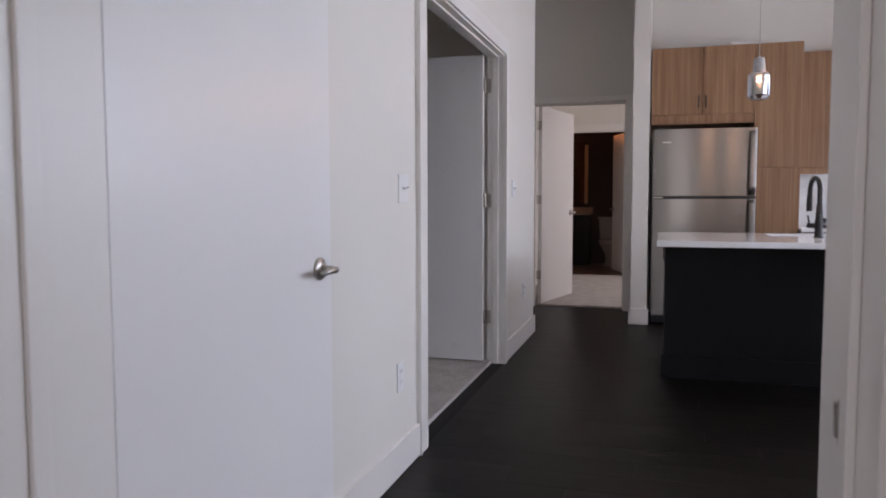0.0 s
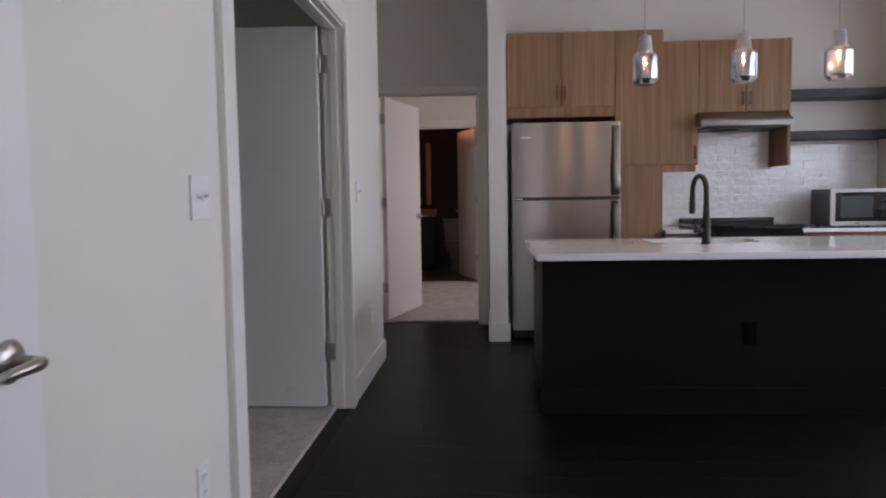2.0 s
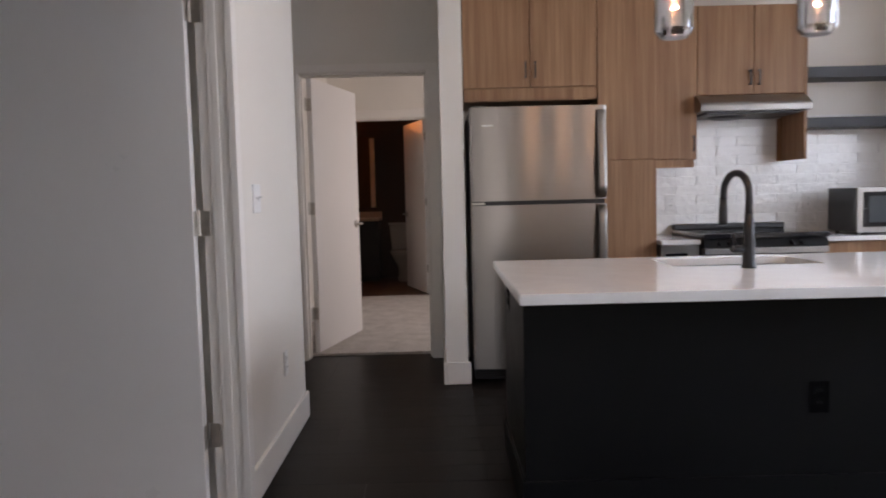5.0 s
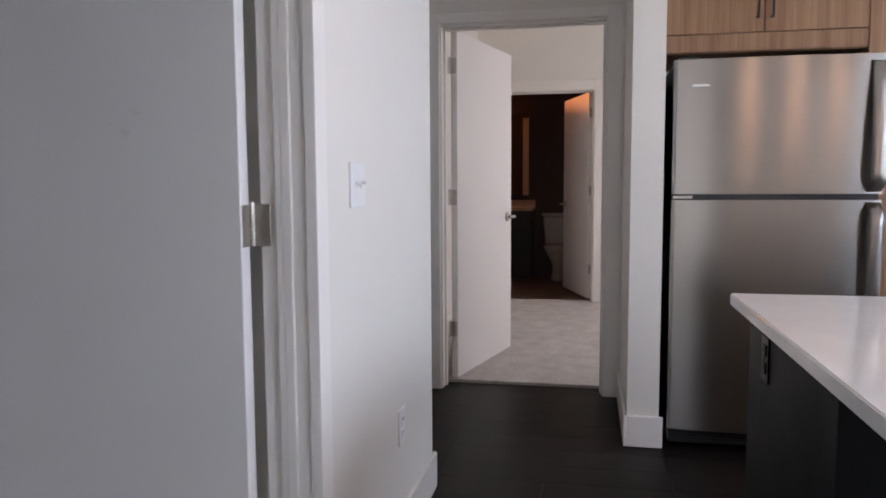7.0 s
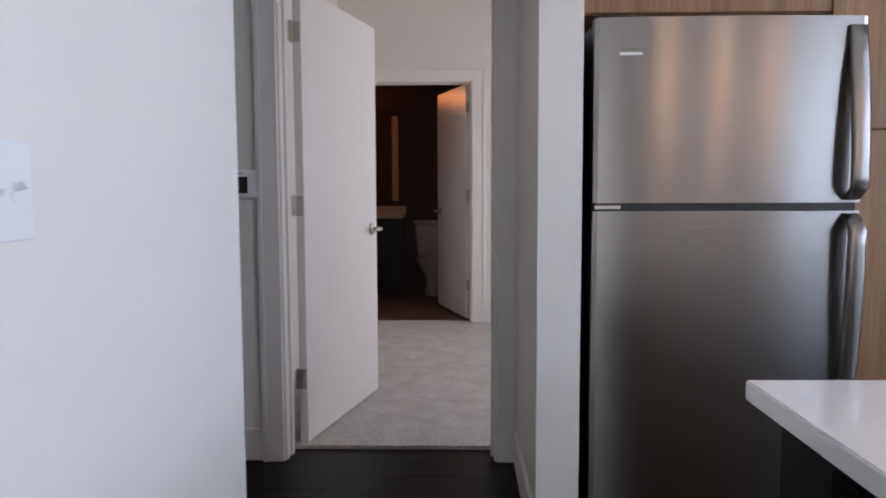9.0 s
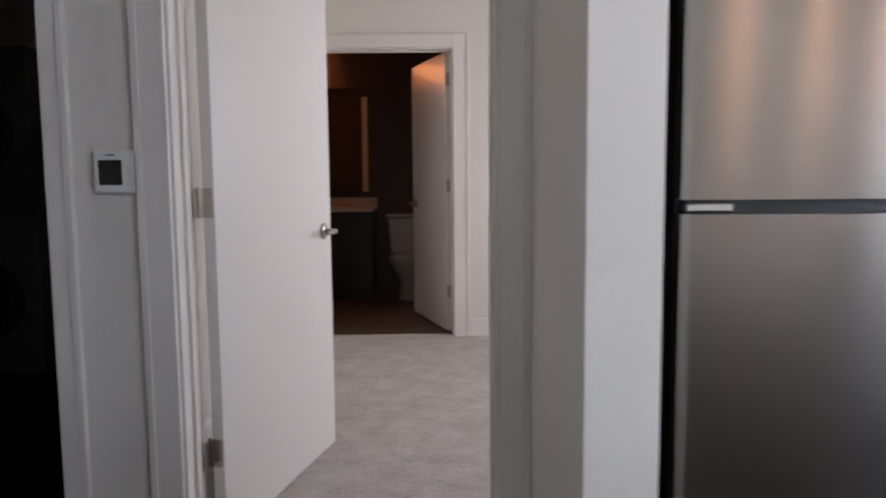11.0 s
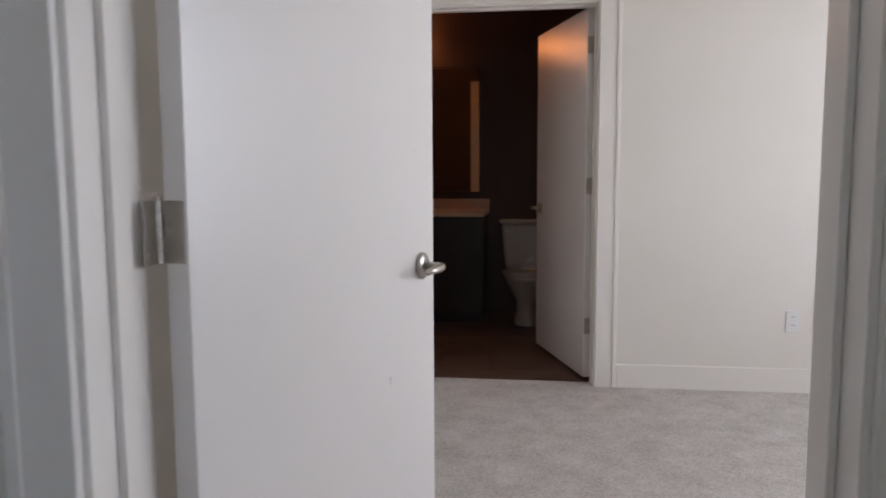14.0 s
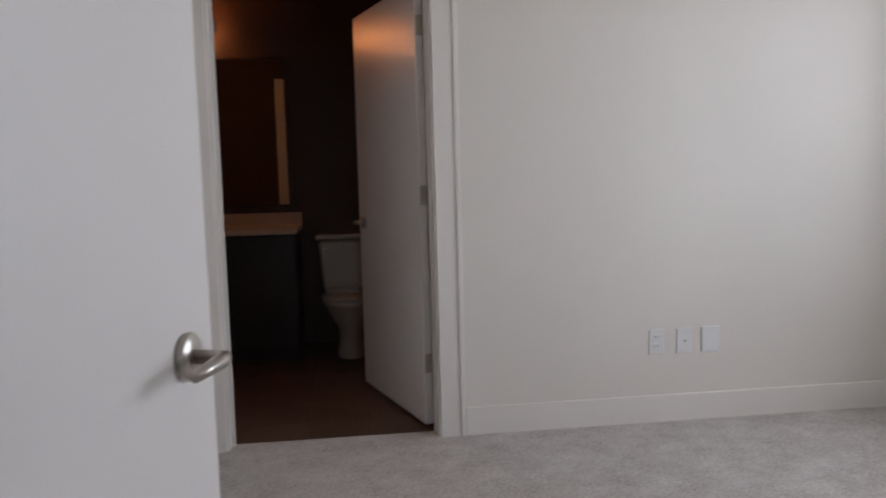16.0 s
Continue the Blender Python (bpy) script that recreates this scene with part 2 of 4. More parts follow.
# ---- building helpers ----
def add_box(bm, x0, x1, y0, y1, z0, z1, m=None):
    made = bmesh.ops.create_cube(bm, size=1.0)["verts"]
    for vert in made:
        vert.co = Vector((x0 + (vert.co.x + 0.5) * (x1 - x0), y0 + (vert.co.y + 0.5) * (y1 - y0), z0 + (vert.co.z + 0.5) * (z1 - z0)))
        if m is not None:
            vert.co = m @ vert.co
    return made


def boxes(*ranges, bevel=0.0, segments=2):
    bm = bmesh.new()
    for r6 in ranges:
        add_box(bm, *r6)
    if bevel:
        bmesh.ops.bevel(bm, geom=bm.edges[:], offset=bevel, segments=segments, profile=0.5, affect="EDGES", clamp_overlap=True)
    return bm


def rod(bm, a, c, radius, sides=16, radius2=None):
    a, c = Vector(a), Vector(c)
    d = c - a
    m = Matrix.Translation((a + c) / 2) @ d.to_track_quat("Z", "Y").to_matrix().to_4x4()
    bmesh.ops.create_cone(bm, cap_ends=True, segments=sides, radius1=radius, radius2=radius if radius2 is None else radius2, depth=d.length, matrix=m)


def lathe(bm, profile, steps=32, m=None):
    """Turns a list of (radius, height) round the z axis."""
    rings = []
    for rad, h in profile:
        ring = []
        for i in range(steps):
            a = 2 * math.pi * i / steps
            p = Vector((rad * math.cos(a), rad * math.sin(a), h))
            ring.append(bm.verts.new(m @ p if m else p))
        rings.append(ring)
    for lo, hi in zip(rings, rings[1:]):
        for i in range(steps):
            bm.faces.new((lo[i], lo[(i + 1) % steps], hi[(i + 1) % steps], hi[i]))
    return rings


def tube(bm, points, radius, sides=14):
    """A round tube along points."""
    pts = [Vector(p) for p in points]
    rings = []
    for i, p in enumerate(pts):
        d = (pts[min(i + 1, len(pts) - 1)] - pts[max(i - 1, 0)]).normalized()
        m = Matrix.Translation(p) @ d.to_track_quat("Z", "X").to_matrix().to_4x4()
        rad = radius[i] if isinstance(radius, (list, tuple)) else radius
        rings.append([bm.verts.new(m @ Vector((rad * math.cos(2 * math.pi * k / sides), rad * math.sin(2 * math.pi * k / sides), 0))) for k in range(sides)])
    for lo, hi in zip(rings, rings[1:]):
        best = min(range(sides), key=lambda s: sum((lo[k].co - hi[(k + s) % sides].co).length for k in range(0, sides, 3)))
        for k in range(sides):
            bm.faces.new((lo[k], lo[(k + 1) % sides], hi[(k + 1 + best) % sides], hi[(k + best) % sides]))
    bm.faces.new(rings[0][::-1])
    bm.faces.new(rings[-1])


def mesh_of(name, bm, mat, smooth=False):
    bmesh.ops.recalc_face_normals(bm, faces=bm.faces[:])
    me = bpy.data.meshes.new(name)
    bm.to_mesh(me)
    bm.free()
    me.materials.append(mat)
    if smooth:
        for p in me.polygons:
            p.use_smooth = True
    return me


def part(name, bm, mat, parent, label="", smooth=False, at=None):
    ob = new(name, mesh_of(name, bm, mat, smooth))
    ob.parent = parent
    if at is not None:
        ob.matrix_basis = at
    if label:
        tagged(ob, label)
    return ob


def thing(name, m, label, category, group="", kind=""):
    ob = new(name)
    ob.empty_display_size = 0.1
    ob.matrix_basis = m
    return tagged(ob, label, category, group, kind)


def structure(name, bm, mat, label, category):
    return tagged(new(name, mesh_of(name, bm, mat)), label, category, kind="structure")


# ---- shell ----
H = 3.12          # ceiling height
DOOR_H = 2.07     # head of the door openings


def wall_along_x(x0, x1, y0, y1, openings=()):
    """Boxes of a wall that runs along x, with openings (from, to, sill, head)."""
    out, x = [], x0
    for a, c, sill, head in sorted(openings):
        if a > x:
            out.append((x, a, y0, y1, 0, H))
        if sill > 0:
            out.append((a, c, y0, y1, 0, sill))
        out.append((a, c, y0, y1, head, H))
        x = c
    if x1 > x:
        out.append((x, x1, y0, y1, 0, H))
    return out


def wall_along_y(y0, y1, x0, x1, openings=()):
    return [(c[2], c[3], c[0], c[1], c[4], c[5]) for c in wall_along_x(y0, y1, x0, x1, openings)]


structure("wall_west", boxes(*wall_along_y(2.30, 7.56, -0.11, 0.0, [(4.575, 6.345, 0, DOOR_H)])), M_WALL, "off-white painted living room wall with a doorway", "wall")
structure("wall_entry", boxes(*wall_along_x(0.0, 4.2, 2.30, 2.58, [(0.026, 1.232, 0, DOOR_H)])), M_WALL, "off-white painted wall round the first doorway", "wall")
structure("wall_north", boxes(*wall_along_x(-2.75, 4.35, 8.95, 9.10, [(-1.45, -0.578, 0, DOOR_H), (-0.25, 0.683, 0, DOOR_H)])), M_WALL, "off-white painted wall behind the kitchen and hall", "wall")
structure("wall_hall_stub", boxes((0.764, 0.902, 8.168, 8.95, 0, H)), M_WALL, "off-white wall end between hall and refrigerator", "wall")
structure("wall_passage", boxes((-2.75, -0.11, 7.42, 7.56, 0, H)), M_WALL, "painted wall of the side passage", "wall")
structure("wall_passage_end", boxes((-2.75, -2.61, 7.56, 8.95, 0, H)), M_WALL, "painted wall closing the side passage", "wall")
structure("wall_east", boxes(*wall_along_y(2.58, 8.95, 4.07, 4.22, [(2.7, 8.34, 0.34, 2.62)])), M_WALL, "off-white outer wall with a wide window", "wall")
structure("wall_bedroom_west", boxes((-0.62, -0.5, 9.10, 12.13, 0, H)), M_WALL, "off-white bedroom wall behind the open door", "wall")
structure("wall_bedroom_east", boxes(*wall_along_y(9.10, 12.13, 2.98, 3.12, [(9.7, 11.7, 0.75, 2.3)])), M_WALL, "off-white bedroom outer wall with a window", "wall")
structure("wall_bedroom_north", boxes(*wall_along_x(-2.75, 3.12, 12.13, 12.27, [(-0.32, 0.633, 0, DOOR_H)])), M_WALL, "off-white bedroom wall with the bathroom doorway", "wall")
structure("wall_bath_north", boxes((-1.9, 1.25, 14.3, 14.42, 0, H)), M_BATHWALL, "bathroom wall behind the vanity, toned dark for dimness", "wall")
structure("wall_bath_west", boxes((-1.9, -1.78, 12.275, 14.3, 0, H)), M_BATHWALL, "bathroom side wall, toned dark for dimness", "wall")
structure("wall_bath_east", boxes((1.13, 1.25, 12.275, 14.3, 0, H)), M_BATHWALL, "bathroom side wall, toned dark for dimness", "wall")
# Thin added sheets carry the darkened tone round the doorway.
structure("wall_bath_south", boxes((-1.78, -0.32, 12.272, 12.277, 0, H), (0.64, 1.13, 12.272, 12.277, 0, H), (-0.32, 0.64, 12.272, 12.277, DOOR_H + 0.13, H)), M_BATHWALL, "bathroom face round the doorway, toned dark for dimness", "wall")
structure("wall_laundry", boxes((-1.90, -1.78, 9.10, 10.27, 0, H), (-2.75, -2.63, 10.27, 12.13, 0, H), (-2.63, -1.9, 10.15, 10.27, 0, H)), M_WALL, "unlit painted laundry walls", "wall")
# The unseen north wall stands close behind door_2 to darken its hinge gap.
structure("wall_den", boxes((-3.3, -3.18, 3.3, 6.53, 0, H), (-3.18, -0.11, 3.3, 3.42, 0, H), (-3.18, -0.11, 6.365, 6.53, 0, H)), M_WALL, "plain den walls, unseen north one placed to darken a door gap", "wall")
# The south opening is unseen as well, added for the area lamp.
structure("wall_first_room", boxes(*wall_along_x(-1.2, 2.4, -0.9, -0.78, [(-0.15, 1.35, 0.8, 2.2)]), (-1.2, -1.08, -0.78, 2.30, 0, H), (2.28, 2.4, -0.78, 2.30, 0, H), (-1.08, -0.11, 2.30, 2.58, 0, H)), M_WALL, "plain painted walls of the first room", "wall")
structure("ceiling", boxes((-3.3, 4.35, -0.9, 14.42, H, H + 0.15)), M_CEIL, "flat off-white painted ceiling", "ceiling")

# floors
floor = structure("floor", boxes((-2.75, 4.2, 2.3, 9.09, -0.15, -0.006), (-2.75, -0.5, 9.09, 12.2, -0.15, -0.006)), M_SUBFLOOR, "near-black wood plank floor", "floor")
structure("floor_bedroom_carpet", boxes((-0.5, 2.98, 9.09, 12.2, -0.15, 0.018)), M_CARPET, "light beige pile carpet", "carpet")
structure("floor_den_carpet", boxes((-3.2, -0.085, 3.3, 6.5, -0.14, 0.016)), M_CARPET, "light beige pile carpet in the den", "carpet")
structure("floor_first_room", boxes((-1.2, 2.4, -0.9, 2.3, -0.15, 0.0)), M_CARPET, "beige carpet of the first room", "carpet")
bath_floor = structure("floor_bath", boxes((-1.9, 1.25, 12.2, 14.42, -0.15, -0.006)), M_BATHGROUT, "brown square-tiled bathroom floor", "floor")


# baseboards
def baseboard(x0, x1, y0, y1):
    """Boards are 15 mm thick with an eased top edge."""
    bm = boxes((x0, x1, y0, y1, 0.004, 0.145), bevel=0.004)
    structure("baseboard", bm, M_TRIM, "white painted wooden baseboard", "baseboard")


T = 0.016
baseboard(0.0, T, 3.54, 4.465)
baseboard(0.0, T, 6.352, 7.56 + T)
baseboard(-0.6, 0.0, 7.56, 7.56 + T)
baseboard(0.764 - T, 0.764, 8.168 - T, 8.93)
baseboard(0.764, 0.902 + T, 8.168 - T, 8.168)
baseboard(-0.51, -0.335, 8.95 - T, 8.95)
baseboard(4.07 - T, 4.07, 2.7, 8.3)
baseboard(1.25, 4.05, 2.58, 2.58 + T)
baseboard(0.738, 2.96, 12.13 - T, 12.13)
baseboard(2.98 - T, 2.98, 9.12, 12.11)
baseboard(-0.5, -0.5 + T, 9.2, 12.11)
baseboard(-1.78, -1.78 + T, 9.2, 10.27 + T)
baseboard(-1.7, -0.66, 12.13 - T, 12.13)


# ---- doors ----
LEAF_H = 2.045


def lever_handle(parent, x, z, side, toward):
    """A round rose with a neck and a lever; side is the face (+1 or -1 along y), toward the lever's way along x."""
    y0 = 0.0 if side > 0 else -0.04
    handle = part("lever_handle", boxes((x - 0.012, x + 0.012, min(y0, y0 + side * 0.004), max(y0, y0 + side * 0.004), z - 0.012, z + 0.012)), M_NICKEL, parent, "satin nickel lever handle")
    bm = bmesh.new()
    m = Matrix.Translation((x, y0, z)) @ Matrix.Rotation(radians(-90 * side), 4, "X")
    rings = lathe(bm, [(0.0, 0.0), (0.033, 0.0), (0.034, 0.006), (0.030, 0.011), (0.014, 0.014), (0.0, 0.0145)], 28, m)
    part("rose", bm, M_NICKEL, handle, smooth=True)
    bm = bmesh.new()
    pts = [(x, y0 + side * 0.008, z), (x, y0 + side * 0.045, z), (x + toward * 0.008, y0 + side * 0.058, z), (x + toward * 0.025, y0 + side * 0.061, z), (x + toward * 0.06, y0 + side * 0.059, z - 0.001), (x + toward * 0.092, y0 + side * 0.056, z - 0.003)]
    tube(bm, pts, [0.011, 0.010, 0.011, 0.0105, 0.009, 0.0075], 12)
    part("lever", bm, M_NICKEL, handle, smooth=True)


def hinge(parent, z, opened):
    """A butt hinge: a leaf on the door's edge, a leaf on the jamb and the knuckle between."""
    hg = part("hinge", boxes((0.0015, 0.0035, -0.036, -0.001, z - 0.045, z + 0.045), bevel=0.0006, segments=1), M_NICKEL, parent, "satin nickel butt hinge")
    bm = bmesh.new()
    for k in range(5):
        rod(bm, (-0.001, 0.006, z - 0.045 + k * 0.018 + 0.0006), (-0.001, 0.006, z - 0.045 + (k + 1) * 0.018 - 0.0006), 0.0065, 12)
    rod(bm, (-0.001, 0.006, z + 0.045), (-0.001, 0.006, z + 0.050), 0.005, 12)
    part("knuckle", bm, M_NICKEL, hg, smooth=False)
    bm = bmesh.new()
    for dz in (-0.031, 0.0, 0.031):
        rod(bm, (0.001, -0.02 - (0.008 if dz else -0.004), z + dz), (0.0008, -0.02 - (0.008 if dz else -0.004), z + dz), 0.0045, 10)
    part("screws", bm, M_NICKEL, hg)
    turn = Matrix.Translation((-0.001, 0.006, 0)) @ Matrix.Rotation(radians(-opened), 4, "Z") @ Matrix.Translation((0.001, -0.006, 0))
    bm = boxes((-0.0035, -0.0015, -0.036, 0.002, z - 0.045, z + 0.045), bevel=0.0006, segments=1)
    bmesh.ops.transform(bm, matrix=turn, verts=bm.verts[:])
    part("jamb_leaf", bm, M_NICKEL, hg)
    bm = bmesh.new()
    for dz in (-0.031, 0.0, 0.031):
        add_box(bm, -0.0014, -0.0009, -0.026 if dz else -0.018, -0.019 if dz else -0.011, z + dz - 0.0035, z + dz + 0.0035, turn)
    part("jamb_screws", bm, M_NICKEL, hg)


def door(name, pin, angle, width, label, opened=None, lever_z=0.945):
    """A flush door. The pin is the origin; the leaf runs along x and its thickness along -y. opened: how far it is swung."""
    d = thing(name, pose(pin[0], pin[1], 0.012, 0, 0, angle), label, "door", kind="structure")
    part("leaf", boxes((0.003, width, -0.04, 0.0, 0.012, LEAF_H), bevel=0.0025), M_DOOR, d, "smooth white painted flush door leaf")
    for z in (() if name == "door_1" else (0.305, 1.09, 1.85)):
        hinge(d, z, angle if opened is None else opened)
    lever_handle(d, width - 0.085, lever_z - 0.012, -1, -1)
    if name not in ("door_1", "door_2"):
        lever_handle(d, width - 0.085, lever_z - 0.012, 1, -1)
    latch = boxes((width, width + 0.0015, -0.032, -0.008, lever_z - 0.042, lever_z + 0.018), bevel=0.0005, segments=1)
    part("latch_plate", latch, M_NICKEL, d, "small nickel latch plate")
    return d


def frame_x(name, x0, x1, y0, y1, label, head=DOOR_H, wide=0.092, top=0.092, sides=("front", "back"), stop_y=None, far=True):
    """Jambs, head, stops and casings of a doorway in a wall that runs along x (wall faces y0 and y1)."""
    f = thing(name, pose(0, 0, 0), label, "door frame", kind="structure")
    j = 0.018
    for a, c in ((x0, x0 + j), (x1 - j, x1)):
        part("jamb", boxes((a, c, y0 - 0.002, y1 + 0.002, 0.0, head), bevel=0.0015, segments=1), M_TRIM, f)
    part("head", boxes((x0 + j, x1 - j, y0 - 0.002, y1 + 0.002, head - j, head), bevel=0.0015, segments=1), M_TRIM, f)
    sy = (y0 + y1) / 2 if stop_y is None else stop_y
    part("stop", boxes((x0 + j, x0 + j + 0.011, sy - 0.018, sy + 0.018, 0, head - j), bevel=0.002), M_TRIM, f)
    part("stop", boxes((x1 - j - 0.011, x1 - j, sy - 0.018, sy + 0.018, 0, head - j), bevel=0.002), M_TRIM, f)
    part("stop", boxes((x0 + j + 0.011, x1 - j - 0.011, sy - 0.018, sy + 0.018, head - j - 0.011, head - j), bevel=0.002), M_TRIM, f)
    for s in sides:
        yy = (y0 - 0.017, y0) if s == "front" else (y1, y1 + 0.017)
        step = (y0 - 0.023, y0 - 0.017) if s == "front" else (y1 + 0.017, y1 + 0.023)
        e = 0.008
        part("casing", boxes((x0 + e - wide, x0 + e, yy[0], yy[1], 0.0, head + top), bevel=0.003), M_TRIM, f)
        if far:
            part("casing", boxes((x1 - e, x1 - e + wide, yy[0], yy[1], 0.0, head + top), bevel=0.003), M_TRIM, f)
        part("casing", boxes((x0 + e, x1 - e, yy[0], yy[1], head - e, head + top), bevel=0.003), M_TRIM, f)
        part("casing_bead", boxes((x0 + e - wide, x0 + e - wide + 0.02, step[0], step[1], 0.0, head + top), bevel=0.002), M_TRIM, f)
        if far:
            part("casing_bead", boxes((x1 - e + wide - 0.02, x1 - e + wide, step[0], step[1], 0.0, head + top), bevel=0.002), M_TRIM, f)
    return f


def frame_y(name, y0, y1, x0, x1, label, **kw):
    """The same for a wall that runs along y."""
    f = frame_x(name, y0, y1, -x1, -x0, label, **kw)
    f.matrix_basis = pose(0, 0, 0, 0, 0, 90)
    return f


frame_x("door_frame", 0.026, 1.232, 2.30, 2.58, "white painted frame of the first doorway", sides=(), stop_y=2.405)
den = frame_y("door_frame", 4.575, 6.345, -0.11, 0.0, "white painted frame of the wide den doorway", wide=0.118, far=False)
for xa, xb, ya in ((0.036, 0.058, 0.012), (-0.022, 0.004, 0.010), (0.004, 0.036, 0.004)):
    part("casing", boxes((6.327 - ya, 6.3265, xa, xb, 0.0, DOOR_H - 0.02), bevel=0.002), M_TRIM, den)
part("casing", boxes((6.3265, 6.40, -0.017, -0.0005, 0.0, DOOR_H + 0.092), bevel=0.003), M_TRIM, den)
frame_x("door_frame", -0.25, 0.683, 8.95, 9.10, "white painted frame of the bedroom doorway", top=0.045)
frame_x("door_frame", -1.45, -0.578, 8.95, 9.10, "white painted frame of the laundry doorway", wide=0.072)
frame_x("door_frame", -0.32, 0.633, 12.13, 12.27, "white painted frame of the bathroom doorway", wide=0.112, top=0.085)

door("door_1", (0.004, 2.580), 90.0, 0.94, "open white flush door folded back against the wall", lever_z=0.915)
d2 = door("door_2", (-0.165, 6.318), 0, 0.915, "open white flush den door with nickel hinges", opened=90)
d2.matrix_basis = pose(-0.128, 6.312, 0.012) @ Matrix.Diagonal((-1, 1, 1, 1)) @ pose(0, 0, 0, 0, 0, 0.5)
door("door_3", (-0.212, 9.115), 76.2, 0.930, "open white flush bedroom door with nickel lever", lever_z=0.953)
d4 = door("door_4", (0.615, 12.285), 72.0, 0.865, "open white flush bathroom door in warm light")
d4.matrix_basis = pose(0.611, 12.285, 0.012) @ Matrix.Diagonal((-1, 1, 1, 1)) @ pose(0, 0, 0, 0, 0, 72.0)


# strike plate on the first doorway's jamb, roller catch in the den's head
sp = thing("strike_plate", pose(1.214, 2.448, 0.845), "rounded nickel strike plate on a white jamb", "strike plate")
part("plate", boxes((-0.0025, 0.0, -0.020, 0.018, -0.030, 0.030), bevel=0.001, segments=1), M_NICKEL, sp)
part("lip", boxes((-0.004, 0.004, 0.020, 0.034, -0.022, 0.022), bevel=0.0015, segments=1), M_NICKEL, sp)
part("latch_hole", boxes((-0.0032, -0.0026, -0.010, 0.010, -0.016, 0.016)), M_SLOT, sp)
rc = thing("roller_catch", pose(-0.11, 5.4, DOOR_H - 0.018), "small white roller catch in the door head", "door catch")
part("plate", boxes((-0.012, 0.012, -0.03, 0.03, -0.004, 0.0), bevel=0.001, segments=1), M_PLATE, rc)
bm = bmesh.new()
rod(bm, (-0.008, 0, -0.008), (0.008, 0, -0.008), 0.007, 14)
part("roller", bm, M_PLATE, rc)


# ---- switches, outlets, thermostat ----
def plate_m(x, y, z, facing):
    """A pose whose local -y looks out of the wall."""
    return pose(x, y, z, 0, 0, {"-y": 0, "+x": 90, "-x": -90}[facing])


def outlet(x, y, z, facing, label, color=None, w=0.072, h=0.116, group=""):
    o = thing("outlet", plate_m(x, y, z, facing), label, "outlet", group)
    body, dark = color or M_PLATE, M_SLOT
    part("cover_plate", boxes((-w / 2, w / 2, -0.006, 0, -h / 2, h / 2), bevel=0.002), body, o)
    for dz in (-0.022, 0.022):
        rec = part("receptacle", boxes((-0.017, 0.017, -0.009, -0.006, dz - 0.014, dz + 0.014), bevel=0.002), body, o)
        for dx in (-0.007, 0.006):
            part("slot", boxes((dx - 0.001, dx + 0.001, -0.0096, -0.009, dz - 0.002, dz + 0.008)), dark, rec)
    bm = bmesh.new()
    rod(bm, (0, -0.006, 0), (0, -0.008, 0), 0.003, 10)
    part("screw", bm, body, o)
    return o


def switch(x, y, z, facing, label, gangs):
    w = 0.072 + 0.046 * (gangs - 1)
    o = thing("light_switch", plate_m(x, y, z, facing), label, "light switch")
    part("cover_plate", boxes((-w / 2, w / 2, -0.006, 0, -0.058, 0.058), bevel=0.002), M_PLATE, o)
    for k in range(gangs):
        c = (k - (gangs - 1) / 2) * 0.046
        part("toggle_frame", boxes((c - 0.006, c + 0.006, -0.008, -0.006, -0.012, 0.012), bevel=0.001, segments=1), M_PLATE, o)
        bm = bmesh.new()
        add_box(bm, c - 0.004, c + 0.004, -0.022, -0.007, -0.001, 0.007, None)
        bmesh.ops.rotate(bm, verts=bm.verts, cent=(c, -0.007, 0), matrix=Matrix.Rotation(radians(-18 if k % 2 else 18), 3, "X"))
        part("toggle", bm, M_PLATE, o)
    return o


switch(0.0, 4.30, 1.158, "+x", "white double light switch beside the den doorway", 2)
outlet(0.0, 4.25, 0.40, "+x", "white wall outlet low beside the den doorway")
switch(0.0, 6.655, 1.187, "+x", "white double light switch on the hall corner wall", 2)
outlet(0.0, 7.08, 0.41, "+x", "white wall outlet low on the hall corner wall")
outlet(1.641, 12.13, 0.397, "-y", "white double outlet low on the bedroom wall", group="bedroom wall plates")
cp = thing("cable_plate", plate_m(1.776, 12.13, 0.397, "-y"), "white cable jack plate low on the bedroom wall", "wall plate", "bedroom wall plates")
part("cover_plate", boxes((-0.036, 0.036, -0.006, 0, -0.058, 0.058), bevel=0.002), M_PLATE, cp)
bm = bmesh.new()
rod(bm, (0, -0.006, 0), (0, -0.018, 0), 0.0055, 12)
part("jack", bm, M_NICKEL, cp)
bp = thing("blank_plate", plate_m(1.904, 12.13, 0.397, "-y"), "white blank cover plate low on the bedroom wall", "wall plate", "bedroom wall plates")
part("cover_plate", boxes((-0.042, 0.042, -0.008, 0, -0.06, 0.06), bevel=0.003), M_PLATE, bp)

th = thing("thermostat", plate_m(-0.391, 8.95, 1.197, "-y"), "white square thermostat with a dark screen", "thermostat")
part("back_plate", boxes((-0.060, 0.060, -0.008, 0, -0.062, 0.062), bevel=0.003), M_PLATE, th)
part("body", boxes((-0.055, 0.055, -0.026, -0.008, -0.057, 0.057), bevel=0.005), M_PLATE, th)
part("screen", boxes((-0.042, 0.022, -0.0275, -0.026, -0.036, 0.033), bevel=0.0006, segments=1), M_BLACKGLASS, th, "dark display")
part("mark", boxes((-0.022, 0.004, -0.0268, -0.026, 0.045, 0.049)), M_SLOT, th)


# ---- kitchen: cabinets ----
YB = 8.95        # back wall


